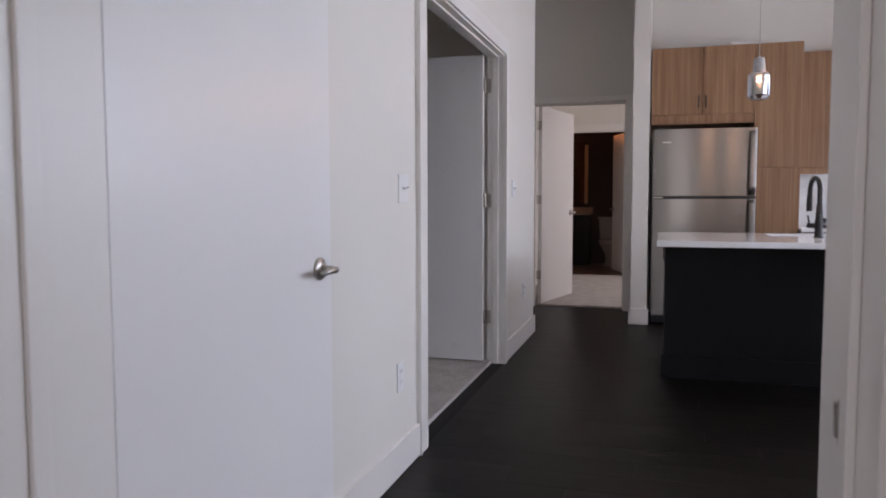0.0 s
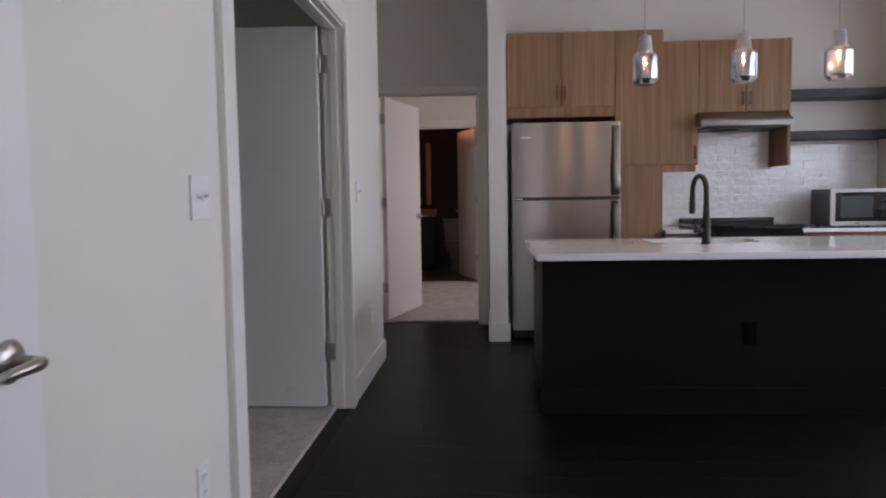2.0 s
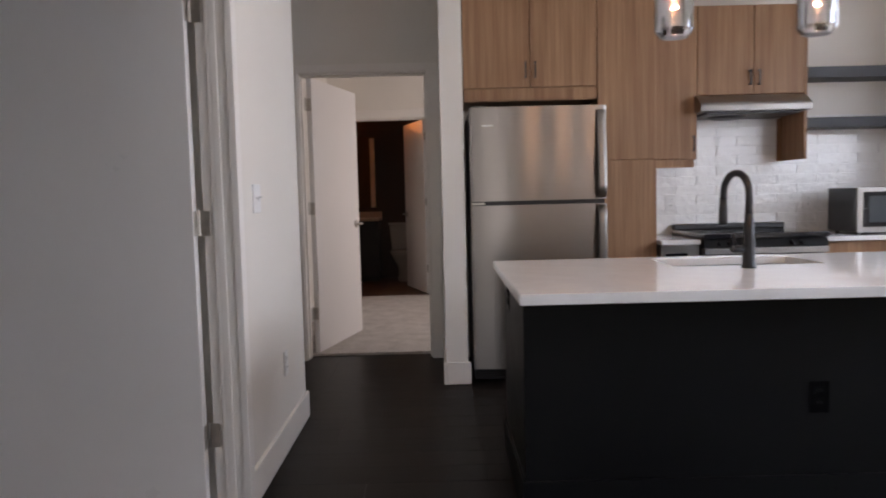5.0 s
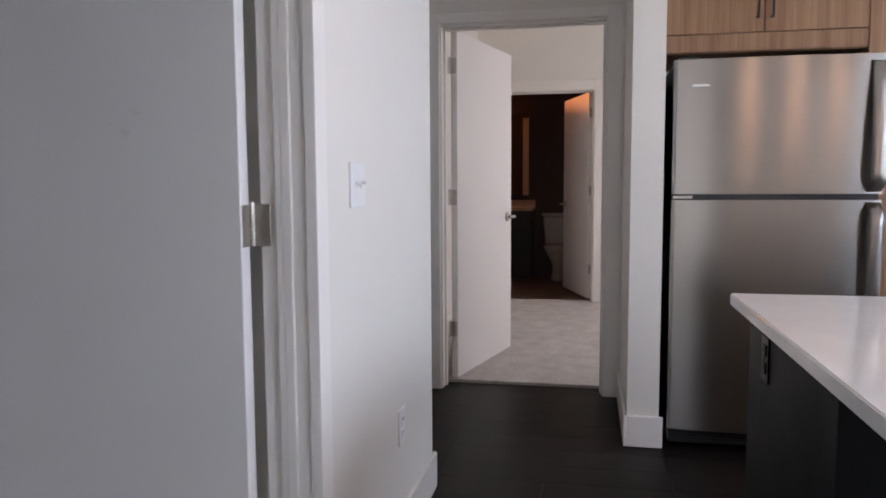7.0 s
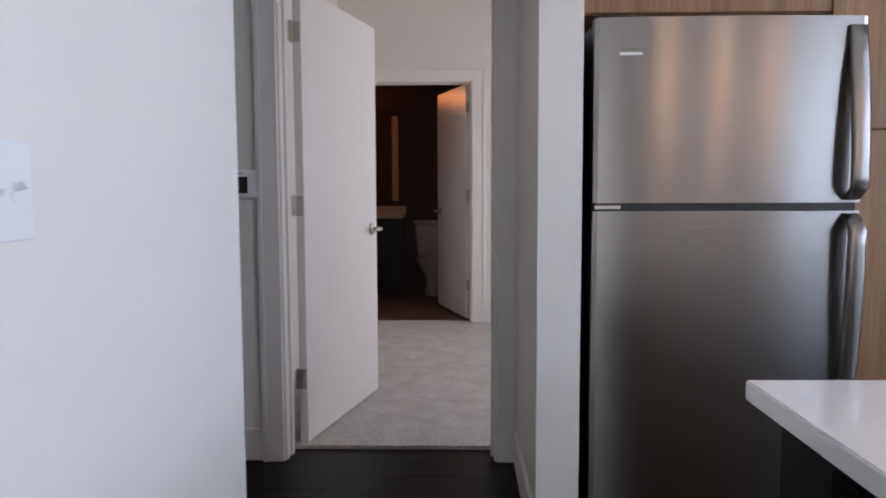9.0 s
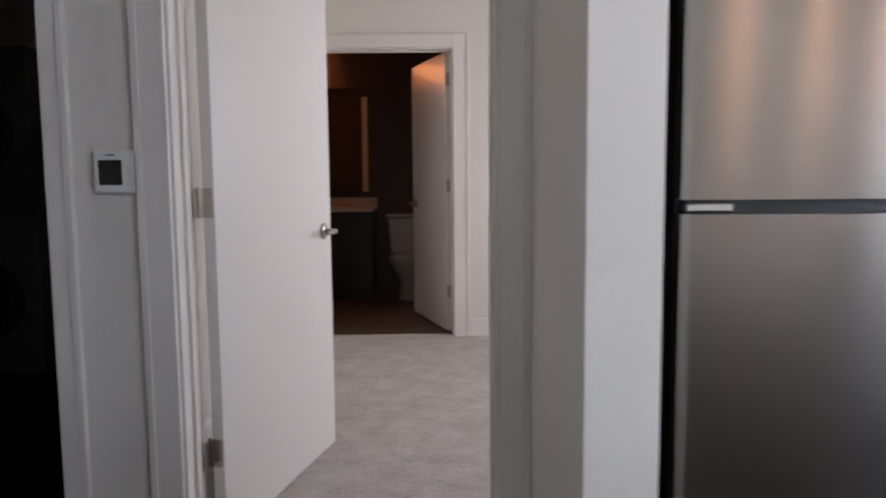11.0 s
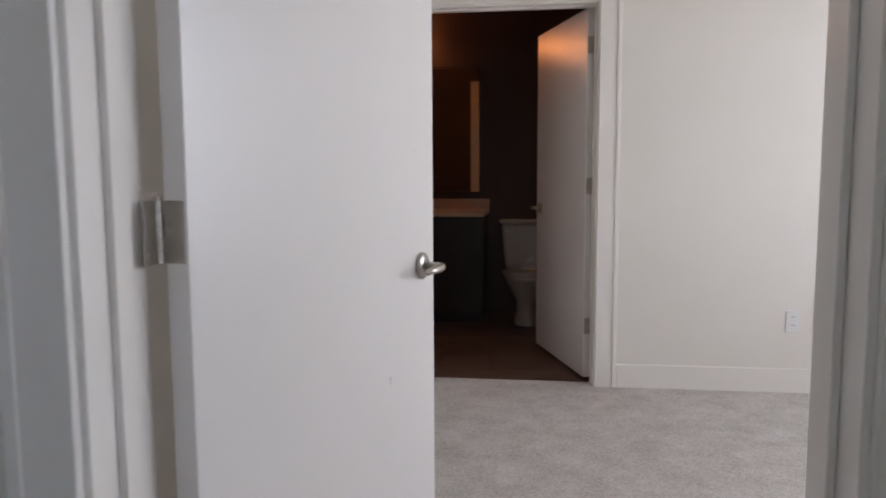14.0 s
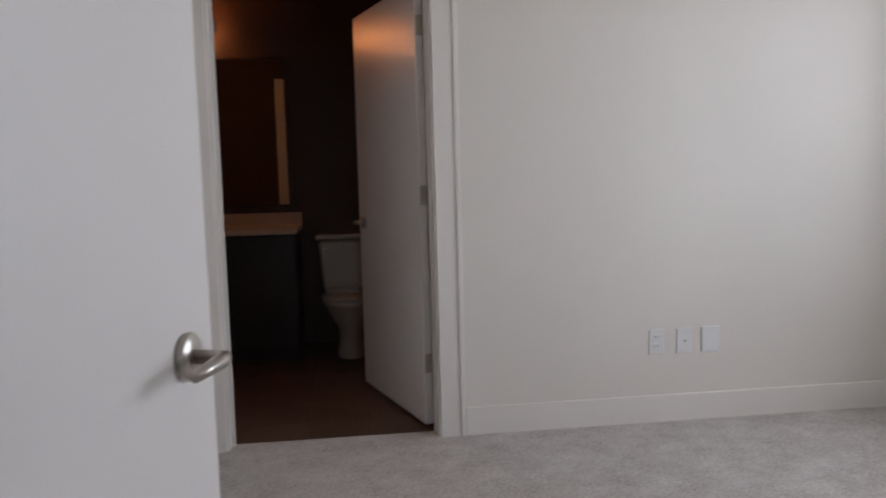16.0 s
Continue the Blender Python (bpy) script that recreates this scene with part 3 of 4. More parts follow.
def pull(parent, x, y, z0, z1):
    """A flat black bar pull on two feet, looking along -y."""
    p = part("handle", boxes((x - 0.005, x + 0.005, y - 0.030, y - 0.022, z0, z1), bevel=0.002), M_FAUCET, parent, "slim black bar handle")
    for z in (z0 + 0.004, z1 - 0.014):
        part("handle_foot", boxes((x - 0.005, x + 0.005, y - 0.022, y, z, z + 0.010), bevel=0.001, segments=1), M_FAUCET, p)


def cabinet(name, x0, x1, y, z0, z1, doors, label, back=YB, extra=()):
    """A carcass with front doors; doors are (x0, x1, z0, z1, handle x, handle z0, handle z1)."""
    c = thing(name, pose(x0, y, z0), label, "cabinet")
    part("body", boxes((0.0, x1 - x0, 0.02, back - y, 0, z1 - z0), bevel=0.001, segments=1), M_OAK, c)
    for a, e, za, zb, hx, h0, h1 in doors:
        d = part("cabinet_door", boxes((a - x0 + 0.0015, e - x0 - 0.0015, 0.0, 0.019, za - z0 + 0.0015, zb - z0 - 0.0015), bevel=0.0012, segments=1), M_OAK, c)
        if hx is not None:
            pull(d, hx - x0, 0.0, h0 - z0, h1 - z0)
    return c


cabinet("fridge_cabinet", 0.915, 1.768, 8.40, 1.766, 2.437, [(0.915, 1.340, 1.850, 2.437, 1.311, 1.905, 2.012), (1.342, 1.768, 1.850, 2.437, 1.372, 1.905, 2.012), (0.915, 1.768, 1.768, 1.848, None, 0, 0)], "oak laminate double cabinet above the refrigerator")
cabinet("pantry_cabinet", 1.770, 2.145, 8.40, 0.02, 2.437, [(1.770, 2.145, 1.377, 2.437, None, 0, 0), (1.770, 2.145, 0.11, 1.375, None, 0, 0)], "tall oak laminate pantry cabinet with two doors")
cabinet("wall_cabinet", 2.147, 2.474, 8.60, 1.376, 2.382, [(2.147, 2.474, 1.378, 2.382, 2.446, 1.428, 1.535)], "oak laminate wall cabinet with a black pull")
part("light_valance", boxes((0.02, 0.31, 0.01, 0.028, -0.052, 0.0), bevel=0.001, segments=1), M_OAK, bpy.data.objects["wall_cabinet"])
cabinet("hood_cabinet", 2.476, 3.186, 8.60, 1.798, 2.382, [(2.476, 2.850, 1.800, 2.382, 2.822, 1.855, 1.960), (2.852, 3.186, 1.800, 2.382, 2.881, 1.855, 1.960)], "oak laminate double cabinet above the range hood")
fp = thing("filler_panel", pose(3.188, 8.60, 1.363), "oak laminate end panel beside the range hood", "panel")
part("panel", boxes((0, 0.020, 0.0, 0.35, 0, 1.019), bevel=0.001, segments=1), M_OAK, fp)
part("lower_return", boxes((-0.03, -0.0005, 0.33, 0.349, 0, 0.30), bevel=0.001, segments=1), M_OAK, fp)
bc = thing("base_cabinet", pose(3.203, 8.335, 0.0) @ Matrix.Diagonal((1, 1, 0.998, 1)), "oak laminate base cabinet under the worktop", "cabinet")
part("body", boxes((0, 0.86, 0.02, 0.61, 0.10, 0.83), bevel=0.001, segments=1), M_OAK, bc)
part("plinth", boxes((0, 0.86, 0.07, 0.09, 0.0, 0.10)), M_OAK, bc)
for a, e in ((0.0015, 0.4285), (0.4315, 0.8585)):
    d = part("drawer_front", boxes((a, e, 0.0, 0.019, 0.66, 0.825), bevel=0.0012, segments=1), M_OAK, bc)
    d = part("cabinet_door", boxes((a, e, 0.0, 0.019, 0.105, 0.657), bevel=0.0012, segments=1), M_OAK, bc)
    pull(d, e - 0.03 if a < 0.2 else a + 0.03, 0.0, 0.52, 0.63)
part("end_trim", boxes((0.845, 0.8595, -0.002, 0.0, 0.12, 0.825)), M_OAK, bc)

for x0, x1, label in ((2.149, 2.398, "white quartz worktop over the dishwasher"), (3.196, 4.067, "white quartz worktop under the microwave")):
    w = thing("worktop", pose(x0, 8.305, 0.829), label, "worktop")
    part("slab", boxes((0, x1 - x0, 0, YB - 8.305 - 0.012, 0, 0.029), bevel=0.002), M_QUARTZ, w)

# Width is squeezed to fit the camera's view between pantry and range.
dw = thing("dishwasher", pose(2.150, 8.33, 0.0) @ Matrix.Diagonal((0.69, 1, 0.997, 1)), "stainless dishwasher narrowed to fit the view, with a lit display", "dishwasher")
part("tub", boxes((0, 0.36, 0.03, 0.6, 0.1, 0.83)), M_BLACKPLASTIC, dw)
part("kick_plate", boxes((0, 0.36, 0.08, 0.1, 0.0, 0.1)), M_BLACKPLASTIC, dw)
part("door_panel", boxes((0.003, 0.357, 0.0, 0.028, 0.11, 0.70), bevel=0.003), M_STEEL, dw)
cpn = part("control_panel", boxes((0.003, 0.357, -0.002, 0.028, 0.705, 0.825), bevel=0.003), M_STEEL, dw)
part("display", boxes((0.04, 0.25, -0.0035, -0.002, 0.73, 0.775)), M_BLACKGLASS, cpn)
part("indicator", boxes((0.16, 0.185, -0.0042, -0.0036, 0.745, 0.755)), M_LED, cpn)

# floating shelves
for z, tall in ((1.910, 0.074), (1.576, 0.068)):
    sh = thing("floating_shelf", pose(3.212, 8.70, z), "thick dark grey floating shelf on the kitchen wall", "shelf", "floating shelves")
    part("board", boxes((0, 0.856, 0, 0.248, 0, tall), bevel=0.0015), M_DARKSHELF, sh)

# range hood
hd = thing("range_hood", pose(2.456, 8.47, 1.674), "slanted stainless under-cabinet range hood", "range hood")
W = 0.724
bm = bmesh.new()
prof = [(0.0, 0.006), (0.0, 0.045), (0.012, 0.062), (0.085, 0.108), (0.13, 0.122), (0.47, 0.122), (0.47, 0.006)]
left = [bm.verts.new((0, y, z)) for y, z in prof]
right = [bm.verts.new((W, y, z)) for y, z in prof]
for k in range(len(prof)):
    k2 = (k + 1) % len(prof)
    bm.faces.new((left[k], left[k2], right[k2], right[k]))
bm.faces.new(left[::-1])
bm.faces.new(right)
bmesh.ops.bevel(bm, geom=bm.edges[:], offset=0.003, segments=2, affect="EDGES", clamp_overlap=True)
part("shell", bm, M_STEEL, hd)
part("front_lip", boxes((0.01, W - 0.01, -0.004, 0.0, 0.008, 0.040), bevel=0.001, segments=1), M_STEEL, hd)
part("filter_pan", boxes((0.05, W - 0.05, 0.04, 0.44, -0.012, 0.006), bevel=0.004), M_BLACKPLASTIC, hd)
bm = bmesh.new()
lathe(bm, [(0.0, -0.030), (0.09, -0.028), (0.125, -0.020), (0.13, -0.012)], 28, Matrix.Translation((0.26, 0.25, 0)))
part("fan_cover", bm, M_BLACKPLASTIC, hd, smooth=True)
for k in range(3):
    part("button", boxes((0.62 + k * 0.035, 0.635 + k * 0.035, -0.006, -0.004, 0.019, 0.027)), M_STEEL, hd)

# range
rg = thing("range", pose(2.407, 8.27, 0.0) @ Matrix.Diagonal((0.977, 1, 0.968, 1)), "freestanding black and stainless electric range", "range")
W = 0.802
part("body", boxes((0.0, W, 0.04, 0.66, 0.08, 0.90), bevel=0.003), M_BLACKPLASTIC, rg)
part("kick_drawer", boxes((0.005, W - 0.005, 0.01, 0.045, 0.09, 0.24), bevel=0.004), M_STEEL, rg)
od = part("oven_door", boxes((0.005, W - 0.005, 0.0, 0.045, 0.25, 0.775), bevel=0.004), M_STEEL, rg)
part("oven_window", boxes((0.12, W - 0.12, -0.003, 0.0, 0.33, 0.64), bevel=0.001, segments=1), M_BLACKGLASS, od)
bm = bmesh.new()
rod(bm, (0.05, -0.045, 0.735), (W - 0.05, -0.045, 0.735), 0.013, 18)
for x in (0.08, W - 0.08):
    rod(bm, (x, -0.045, 0.735), (x, 0.0, 0.735), 0.009, 12)
part("oven_handle", bm, M_STEEL, od, "stainless bar handle", smooth=True)
part("trim_strip", boxes((0.0, W, -0.010, 0.05, 0.790, 0.829), bevel=0.004), M_STEEL, rg)
bm = bmesh.new()
quad = [(-0.006, 0.832), (0.016, 0.888), (0.07, 0.888), (0.07, 0.832)]
lv = [bm.verts.new((0.0, y, z)) for y, z in quad]
rv = [bm.verts.new((W, y, z)) for y, z in quad]
for k in range(4):
    bm.faces.new((lv[k], lv[(k + 1) % 4], rv[(k + 1) % 4], rv[k]))
bm.faces.new(lv[::-1])
bm.faces.new(rv)
cpn = part("control_panel", bm, M_BLACK, rg)
for k in range(4):
    x = 0.10 + k * 0.065 + (0.34 if k > 1 else 0)
    bm = bmesh.new()
    rod(bm, (x, 0.008, 0.860), (x, -0.016, 0.866), 0.017, 18, 0.015)
    part("knob", bm, M_BLACK, cpn)
part("cooktop", boxes((-0.006, W + 0.006, 0.0, 0.64, 0.900, 0.922), bevel=0.004), M_BLACKGLASS, rg)
part("cooktop_front_edge", boxes((-0.006, W + 0.006, -0.008, 0.0, 0.893, 0.924), bevel=0.003), M_BLACKGLASS, rg)
part("rear_riser", boxes((0.0, W - 0.0, 0.60, 0.66, 0.922, 0.962), bevel=0.006), M_BLACKPLASTIC, rg)
for cx, cy, rad in ((0.2, 0.17, 0.105), (0.6, 0.17, 0.08), (0.2, 0.44, 0.08), (0.6, 0.44, 0.105)):
    bm = bmesh.new()
    lathe(bm, [(rad, 0.9222), (rad, 0.9228), (rad - 0.004, 0.9228), (rad - 0.004, 0.9222)], 36, Matrix.Translation((cx, cy, 0)))
    part("burner_ring", bm, M_DARKSHELF, rg)

# microwave
mw = thing("microwave", pose(3.460, 8.43, 0.859), "stainless and black countertop microwave", "microwave")
W, D, Z = 0.485, 0.37, 0.303
part("case", boxes((0.0, W, 0.018, D, 0.012, Z), bevel=0.005), M_BLACKPLASTIC, mw, "black painted case")
for x in (0.04, W - 0.04):
    for y in (0.05, D - 0.05):
        bm = bmesh.new()
        rod(bm, (x, y, 0), (x, y, 0.013), 0.014, 12)
        part("foot", bm, M_BLACKPLASTIC, mw)
fr = part("front_frame", boxes((0.0, W, 0.0, 0.018, 0.012, 0.045), (0.0, W, 0.0, 0.018, Z - 0.028, Z), (0.0, 0.035, 0.0, 0.018, 0.045, Z - 0.028), (W - 0.012, W, 0.0, 0.018, 0.045, Z - 0.028)), M_STEEL, mw)
part("door_glass", boxes((0.036, 0.372, 0.002, 0.017, 0.046, Z - 0.029), bevel=0.001, segments=1), M_BLACKGLASS, fr)
part("window_screen", boxes((0.075, 0.325, 0.0005, 0.002, 0.075, Z - 0.055)), surface("microwave_window", (0.05, 0.06, 0.065), 0.08, 0.1, 4.0, coat=0.5, rough_vary=0.02), fr)
kp = part("keypad", boxes((0.375, W - 0.013, 0.002, 0.017, 0.046, Z - 0.029), bevel=0.001, segments=1), M_BLACKGLASS, mw)
for rr in range(5):
    for cc in range(3):
        part("key", boxes((0.392 + cc * 0.026, 0.410 + cc * 0.026, 0.001, 0.002, 0.085 + rr * 0.022, 0.098 + rr * 0.022)), M_DARKSHELF, kp)
part("display", boxes((0.39, 0.462, 0.001, 0.002, 0.205, 0.235)), M_SLOT, kp)
part("logo_bar", boxes((0.19, 0.225, -0.0008, 0.0, 0.024, 0.032)), M_SLOT, fr)

# refrigerator
fg = thing("refrigerator", pose(0.938, 8.160, 0.0) @ Matrix.Diagonal((1.0, 1, 1.009, 1)), "brushed stainless top-freezer refrigerator", "refrigerator")
W = 0.836
part("cabinet_shell", boxes((0.004, W - 0.004, 0.075, 0.78, 0.02, 1.682), bevel=0.004), M_BLACKPLASTIC, fg, "black textured side panels")
part("base_grille", boxes((0.01, W - 0.01, 0.05, 0.075, 0.02, 0.085), bevel=0.002), M_BLACKPLASTIC, fg)
for k in range(4):
    part("grille_slat", boxes((0.03, W - 0.03, 0.046, 0.05, 0.028 + k * 0.014, 0.034 + k * 0.014)), M_BLACKPLASTIC, fg)


def bowed_panel(w, z0, z1, depth=0.07, bow=0.020, steps=56):
    """A fridge door: slightly bowed front, rounded side edges."""
    bm = bmesh.new()
    lo, hi = [], []
    for k in range(steps + 1):
        u = k / steps
        y = bow * (2 * u - 1) ** 2
        if u < 0.01 or u > 0.99:
            y += 0.006
        lo.append((u * w, y))
    lo = [(0.0, depth)] + lo + [(w, depth)]
    va = [bm.verts.new((x, y, z0)) for x, y in lo]
    vb = [bm.verts.new((x, y, z1)) for x, y in lo]
    for k in range(len(lo)):
        k2 = (k + 1) % len(lo)
        bm.faces.new((va[k], va[k2], vb[k2], vb[k]))
    bm.faces.new(va[::-1])
    bm.faces.new(vb)
    return bm


def bow_handle(z0, z1, x, stand, flip):
    """A flat vertical handle whose grip stands off most at the gap end."""
    bm = bmesh.new()
    pts = []
    for k in range(15):
        u = k / 14
        g = u if flip else 1 - u
        off = stand * min(1.0, (1 - g) * 14) * max(0.12, math.cos(0.5 * math.pi * (0.9 - min(g, 0.9)) / 0.9) ** 0.8) if g > 0.05 else 0.004
        pts.append((u, off))
    ring = []
    for u, off in pts:
        z = z0 + u * (z1 - z0)
        ring.append([bm.verts.new((x + dx, 0.014 - off + dy, z)) for dx, dy in ((-0.027, 0.005), (-0.027, -0.004), (-0.019, -0.010), (0.019, -0.010), (0.027, -0.004), (0.027, 0.005))])
    for a, c in zip(ring, ring[1:]):
        for k in range(6):
            bm.faces.new((a[k], a[(k + 1) % 6], c[(k + 1) % 6], c[k]))
    bm.faces.new(ring[0][::-1])
    bm.faces.new(ring[-1])
    return bm


fd = part("freezer_door", bowed_panel(W, 1.124, 1.690), M_STEEL, fg, smooth=False)
part("door_handle", bow_handle(1.132, 1.66, W - 0.036, 0.050, False), M_STEEL, fd, "bowed stainless handle", smooth=True)
part("badge", boxes((0.075, 0.155, 0.0085, 0.016, 1.575, 1.585), bevel=0.001, segments=1), M_PLATE, fd)
fd = part("fridge_door", bowed_panel(W, 0.09, 1.098), M_STEEL, fg, smooth=False)
part("door_handle", bow_handle(0.42, 1.090, W - 0.036, 0.050, True), M_STEEL, fd, "bowed stainless handle", smooth=True)
part("door_gasket", boxes((0.012, W - 0.012, 0.03, 0.07, 1.098, 1.124)), M_BLACKPLASTIC, fg)
part("middle_hinge", boxes((0.004, 0.085, 0.004, 0.03, 1.104, 1.117), bevel=0.002), M_NICKEL, fg, "bright hinge plate between the doors")
part("top_hinge", boxes((0.02, 0.10, 0.03, 0.16, 1.682, 1.702), bevel=0.004), M_BLACKPLASTIC, fg)

# ---- island ----
isl = thing("kitchen_island", pose(1.036, 6.25, 0.0), "matte black kitchen island base", "kitchen island")
W, D = 2.026, 0.76
part("body", boxes((0, W, 0, D, 0.0, 0.838), bevel=0.002), M_BLACK, isl)
part("base_trim", boxes((-0.012, W + 0.012, -0.012, 0.0, 0.0, 0.140), bevel=0.002), M_BLACK, isl)
part("base_trim", boxes((-0.012, 0.0, 0.0005, D, 0.0, 0.140), bevel=0.002), M_BLACK, isl)
part("base_trim", boxes((W, W + 0.012, 0.0005, D, 0.0, 0.140), bevel=0.002), M_BLACK, isl)
part("corner_chip", boxes((W - 0.004, W + 0.010, -0.0135, -0.0125, 0.132, 0.1395)), M_PLATE, isl, "pale chipped corner")
outlet(2.098, 6.25, 0.426, "-y", "black outlet set in the island panel", M_OUTLET)
outlet(1.036, 6.80, 0.74, "-x", "black outlet on the end of the island", M_OUTLET)

# worktop slab with a cut-out for the sink
SX0, SX1, SY0, SY1 = 1.69, 2.29, 6.595, 6.93
ct = thing("island_worktop", pose(0.986, 5.885, 0.839), "polished white quartz island worktop with overhang", "worktop")
bm = bmesh.new()
X0, X1, Y0, Y1 = 0.0, 2.33, 0.0, 1.15
a, c, e, g = SX0 - 0.986, SX1 - 0.986, SY0 - 5.885, SY1 - 5.885
for z in (0.0, 0.034):
    outer = [bm.verts.new(p) for p in ((X0, Y0, z), (X1, Y0, z), (X1, Y1, z), (X0, Y1, z))]
    inner = [bm.verts.new(p) for p in ((a, e, z), (c, e, z), (c, g, z), (a, g, z))]
    for k in range(4):
        bm.faces.new((outer[k], outer[(k + 1) % 4], inner[(k + 1) % 4], inner[k]))
    if z == 0:
        low = (outer, inner)
for k in range(4):
    bm.faces.new((low[0][k], low[0][(k + 1) % 4], outer[(k + 1) % 4], outer[k]))
    bm.faces.new((low[1][k], low[1][(k + 1) % 4], inner[(k + 1) % 4], inner[k]))
bmesh.ops.recalc_face_normals(bm, faces=bm.faces[:])
hard = [ed for ed in bm.edges if len(ed.link_faces) == 2 and ed.link_faces[0].normal.dot(ed.link_faces[1].normal) < 0.5]
bmesh.ops.bevel(bm, geom=hard, offset=0.003, segments=2, affect="EDGES", clamp_overlap=True)
part("slab", bm, M_QUARTZ, ct)

sk = thing("sink", pose(SX0, SY0, 0.638), "undermount stainless kitchen sink", "sink")
w, d = SX1 - SX0, SY1 - SY0
t = 0.006
part("bowl", boxes((-t, w + t, -t, d + t, 0.0, t), (-t, 0, -t, d + t, t, 0.196), (w, w + t, -t, d + t, t, 0.196), (0, w, -t, 0, t, 0.196), (0, w, d, d + t, t, 0.196)), M_STEEL, sk)
bm = bmesh.new()
lathe(bm, [(0.0, t + 0.004), (0.03, t + 0.004), (0.042, t + 0.002), (0.044, t)], 24, Matrix.Translation((w / 2, d / 2, 0)))
part("drain", bm, M_NICKEL, sk, smooth=True)

fc = thing("faucet", pose(1.942, 6.490, 0.873, 0, 0, 5) @ Matrix.Diagonal((1, 1, 0.96, 1)), "matte black pull-down gooseneck faucet", "faucet")
bm = bmesh.new()
lathe(bm, [(0.0, 0.0), (0.028, 0.0), (0.028, 0.006), (0.0245, 0.012), (0.0235, 0.10), (0.021, 0.13), (0.0165, 0.22), (0.0, 0.221)], 24)
part("base", bm, M_FAUCET, fc, smooth=True)
bm = bmesh.new()
arc = [(0, 0, 0.2), (0, 0, 0.30)] + [(0, 0.105 - 0.105 * math.cos(a), 0.30 + 0.085 * math.sin(a)) for a in [math.pi * k / 14 for k in range(1, 14)]] + [(0, 0.21, 0.295), (0, 0.212, 0.27)]
tube(bm, arc, 0.0145, 16)
part("gooseneck", bm, M_FAUCET, fc, smooth=True)
bm = bmesh.new()
tube(bm, [(0, 0.212, 0.275), (0, 0.213, 0.23), (0, 0.214, 0.20), (0, 0.214, 0.165)], [0.0155, 0.018, 0.0185, 0.017], 16)
part("spray_head", bm, M_FAUCET, fc, smooth=True)
bm = bmesh.new()
tube(bm, [(-0.015, 0, 0.075), (-0.06, 0, 0.078), (-0.068, 0, 0.079)], [0.0155, 0.0155, 0.013], 14)
tube(bm, [(-0.055, 0, 0.08), (-0.06, -0.002, 0.11), (-0.066, -0.004, 0.14)], [0.006, 0.005, 0.0045], 10)
part("side_lever", bm, M_FAUCET, fc, smooth=True)


# ---- pendants ----
def pendant(x, y):
    p = thing("pendant_light", pose(x, y, 1.680), "silvered glass pendant with grey concrete cap", "pendant light", "pendants over the island")
    bm = bmesh.new()
    lathe(bm, [(0.0, 0.238), (0.026, 0.238), (0.029, 0.234), (0.036, 0.165), (0.036, 0.158), (0.0, 0.158)], 32)
    part("cap", bm, M_CONCRETE, p, "grey concrete cap", smooth=False)
    bm = bmesh.new()
    lathe(bm, [(0.035, 0.160), (0.050, 0.154), (0.0600, 0.144), (0.0625, 0.136), (0.0625, 0.026), (0.059, 0.017), (0.047, 0.003), (0.043, 0.0), (0.0, 0.0)], 64)
    lathe(bm, [(0.033, 0.158), (0.048, 0.152), (0.0580, 0.142), (0.0605, 0.135), (0.0605, 0.027), (0.057, 0.019), (0.045, 0.005), (0.041, 0.0025), (0.0, 0.0025)], 64)
    part("glass_shade", bm, M_SMOKE, p, "smoky silvered glass shade", smooth=False).visible_shadow = False
    bm = bmesh.new()
    rod(bm, (0, 0, 0.158), (0, 0, 0.138), 0.014, 16)
    part("socket", bm, M_NICKEL, p)
    bm = bmesh.new()
    for z, rad in ((0.128, 0.013), (0.108, 0.010)):
        loop = [(rad * math.cos(2 * math.pi * k / 12), rad * math.sin(2 * math.pi * k / 12), z + 0.002 * math.sin(4 * math.pi * k / 12)) for k in range(13)]
        tube(bm, loop, 0.0022, 6)
    part("filament", bm, M_FILAMENT, p, "glowing warm filament")
    bm = bmesh.new()
    rod(bm, (0, 0, 0.236), (0, 0, 0.248), 0.008, 12)
    rod(bm, (0, 0, 0.248), (0, 0, H - 1.680 - 0.02), 0.0022, 8)
    part("cord", bm, M_NICKEL, p)
    bm = bmesh.new()
    lathe(bm, [(0.0, H - 1.680 - 0.022), (0.055, H - 1.680 - 0.022), (0.06, H - 1.680 - 0.018), (0.06, H - 1.680)], 28)
    part("canopy", bm, M_NICKEL, p)
    return p


first = pendant(1.532, 6.11)
for x in (2.003, 2.450):
    copy_thing(first, pose(x, 6.11, 1.680))

# white fixture lying on top of the fridge cabinet
cb = thing("cabinet_top_fixture", pose(1.67, 8.445, 2.437), "white low fixture lying on top of the cabinet", "fixture")
part("body", boxes((-0.10, 0.07, -0.04, 0.03, 0.0, 0.026), bevel=0.006), M_PLATE, cb)
part("plug", boxes((-0.02, 0.0, -0.03, 0.0, 0.022, 0.045), bevel=0.004), M_PLATE, cb)
bm = bmesh.new()
tube(bm, [(0.05, 0, 0.008), (0.10, 0.01, 0.006), (0.16, -0.01, 0.005), (0.2, 0.03, 0.005)], 0.004, 8)
part("cable", bm, M_PLATE, cb, smooth=True)

outlet(2.40, 8.938, 1.085, "-y", "white outlet on the tiled backsplash")
outlet(3.385, 8.938, 1.075, "-y", "white outlet on the tiled backsplash beside the range")


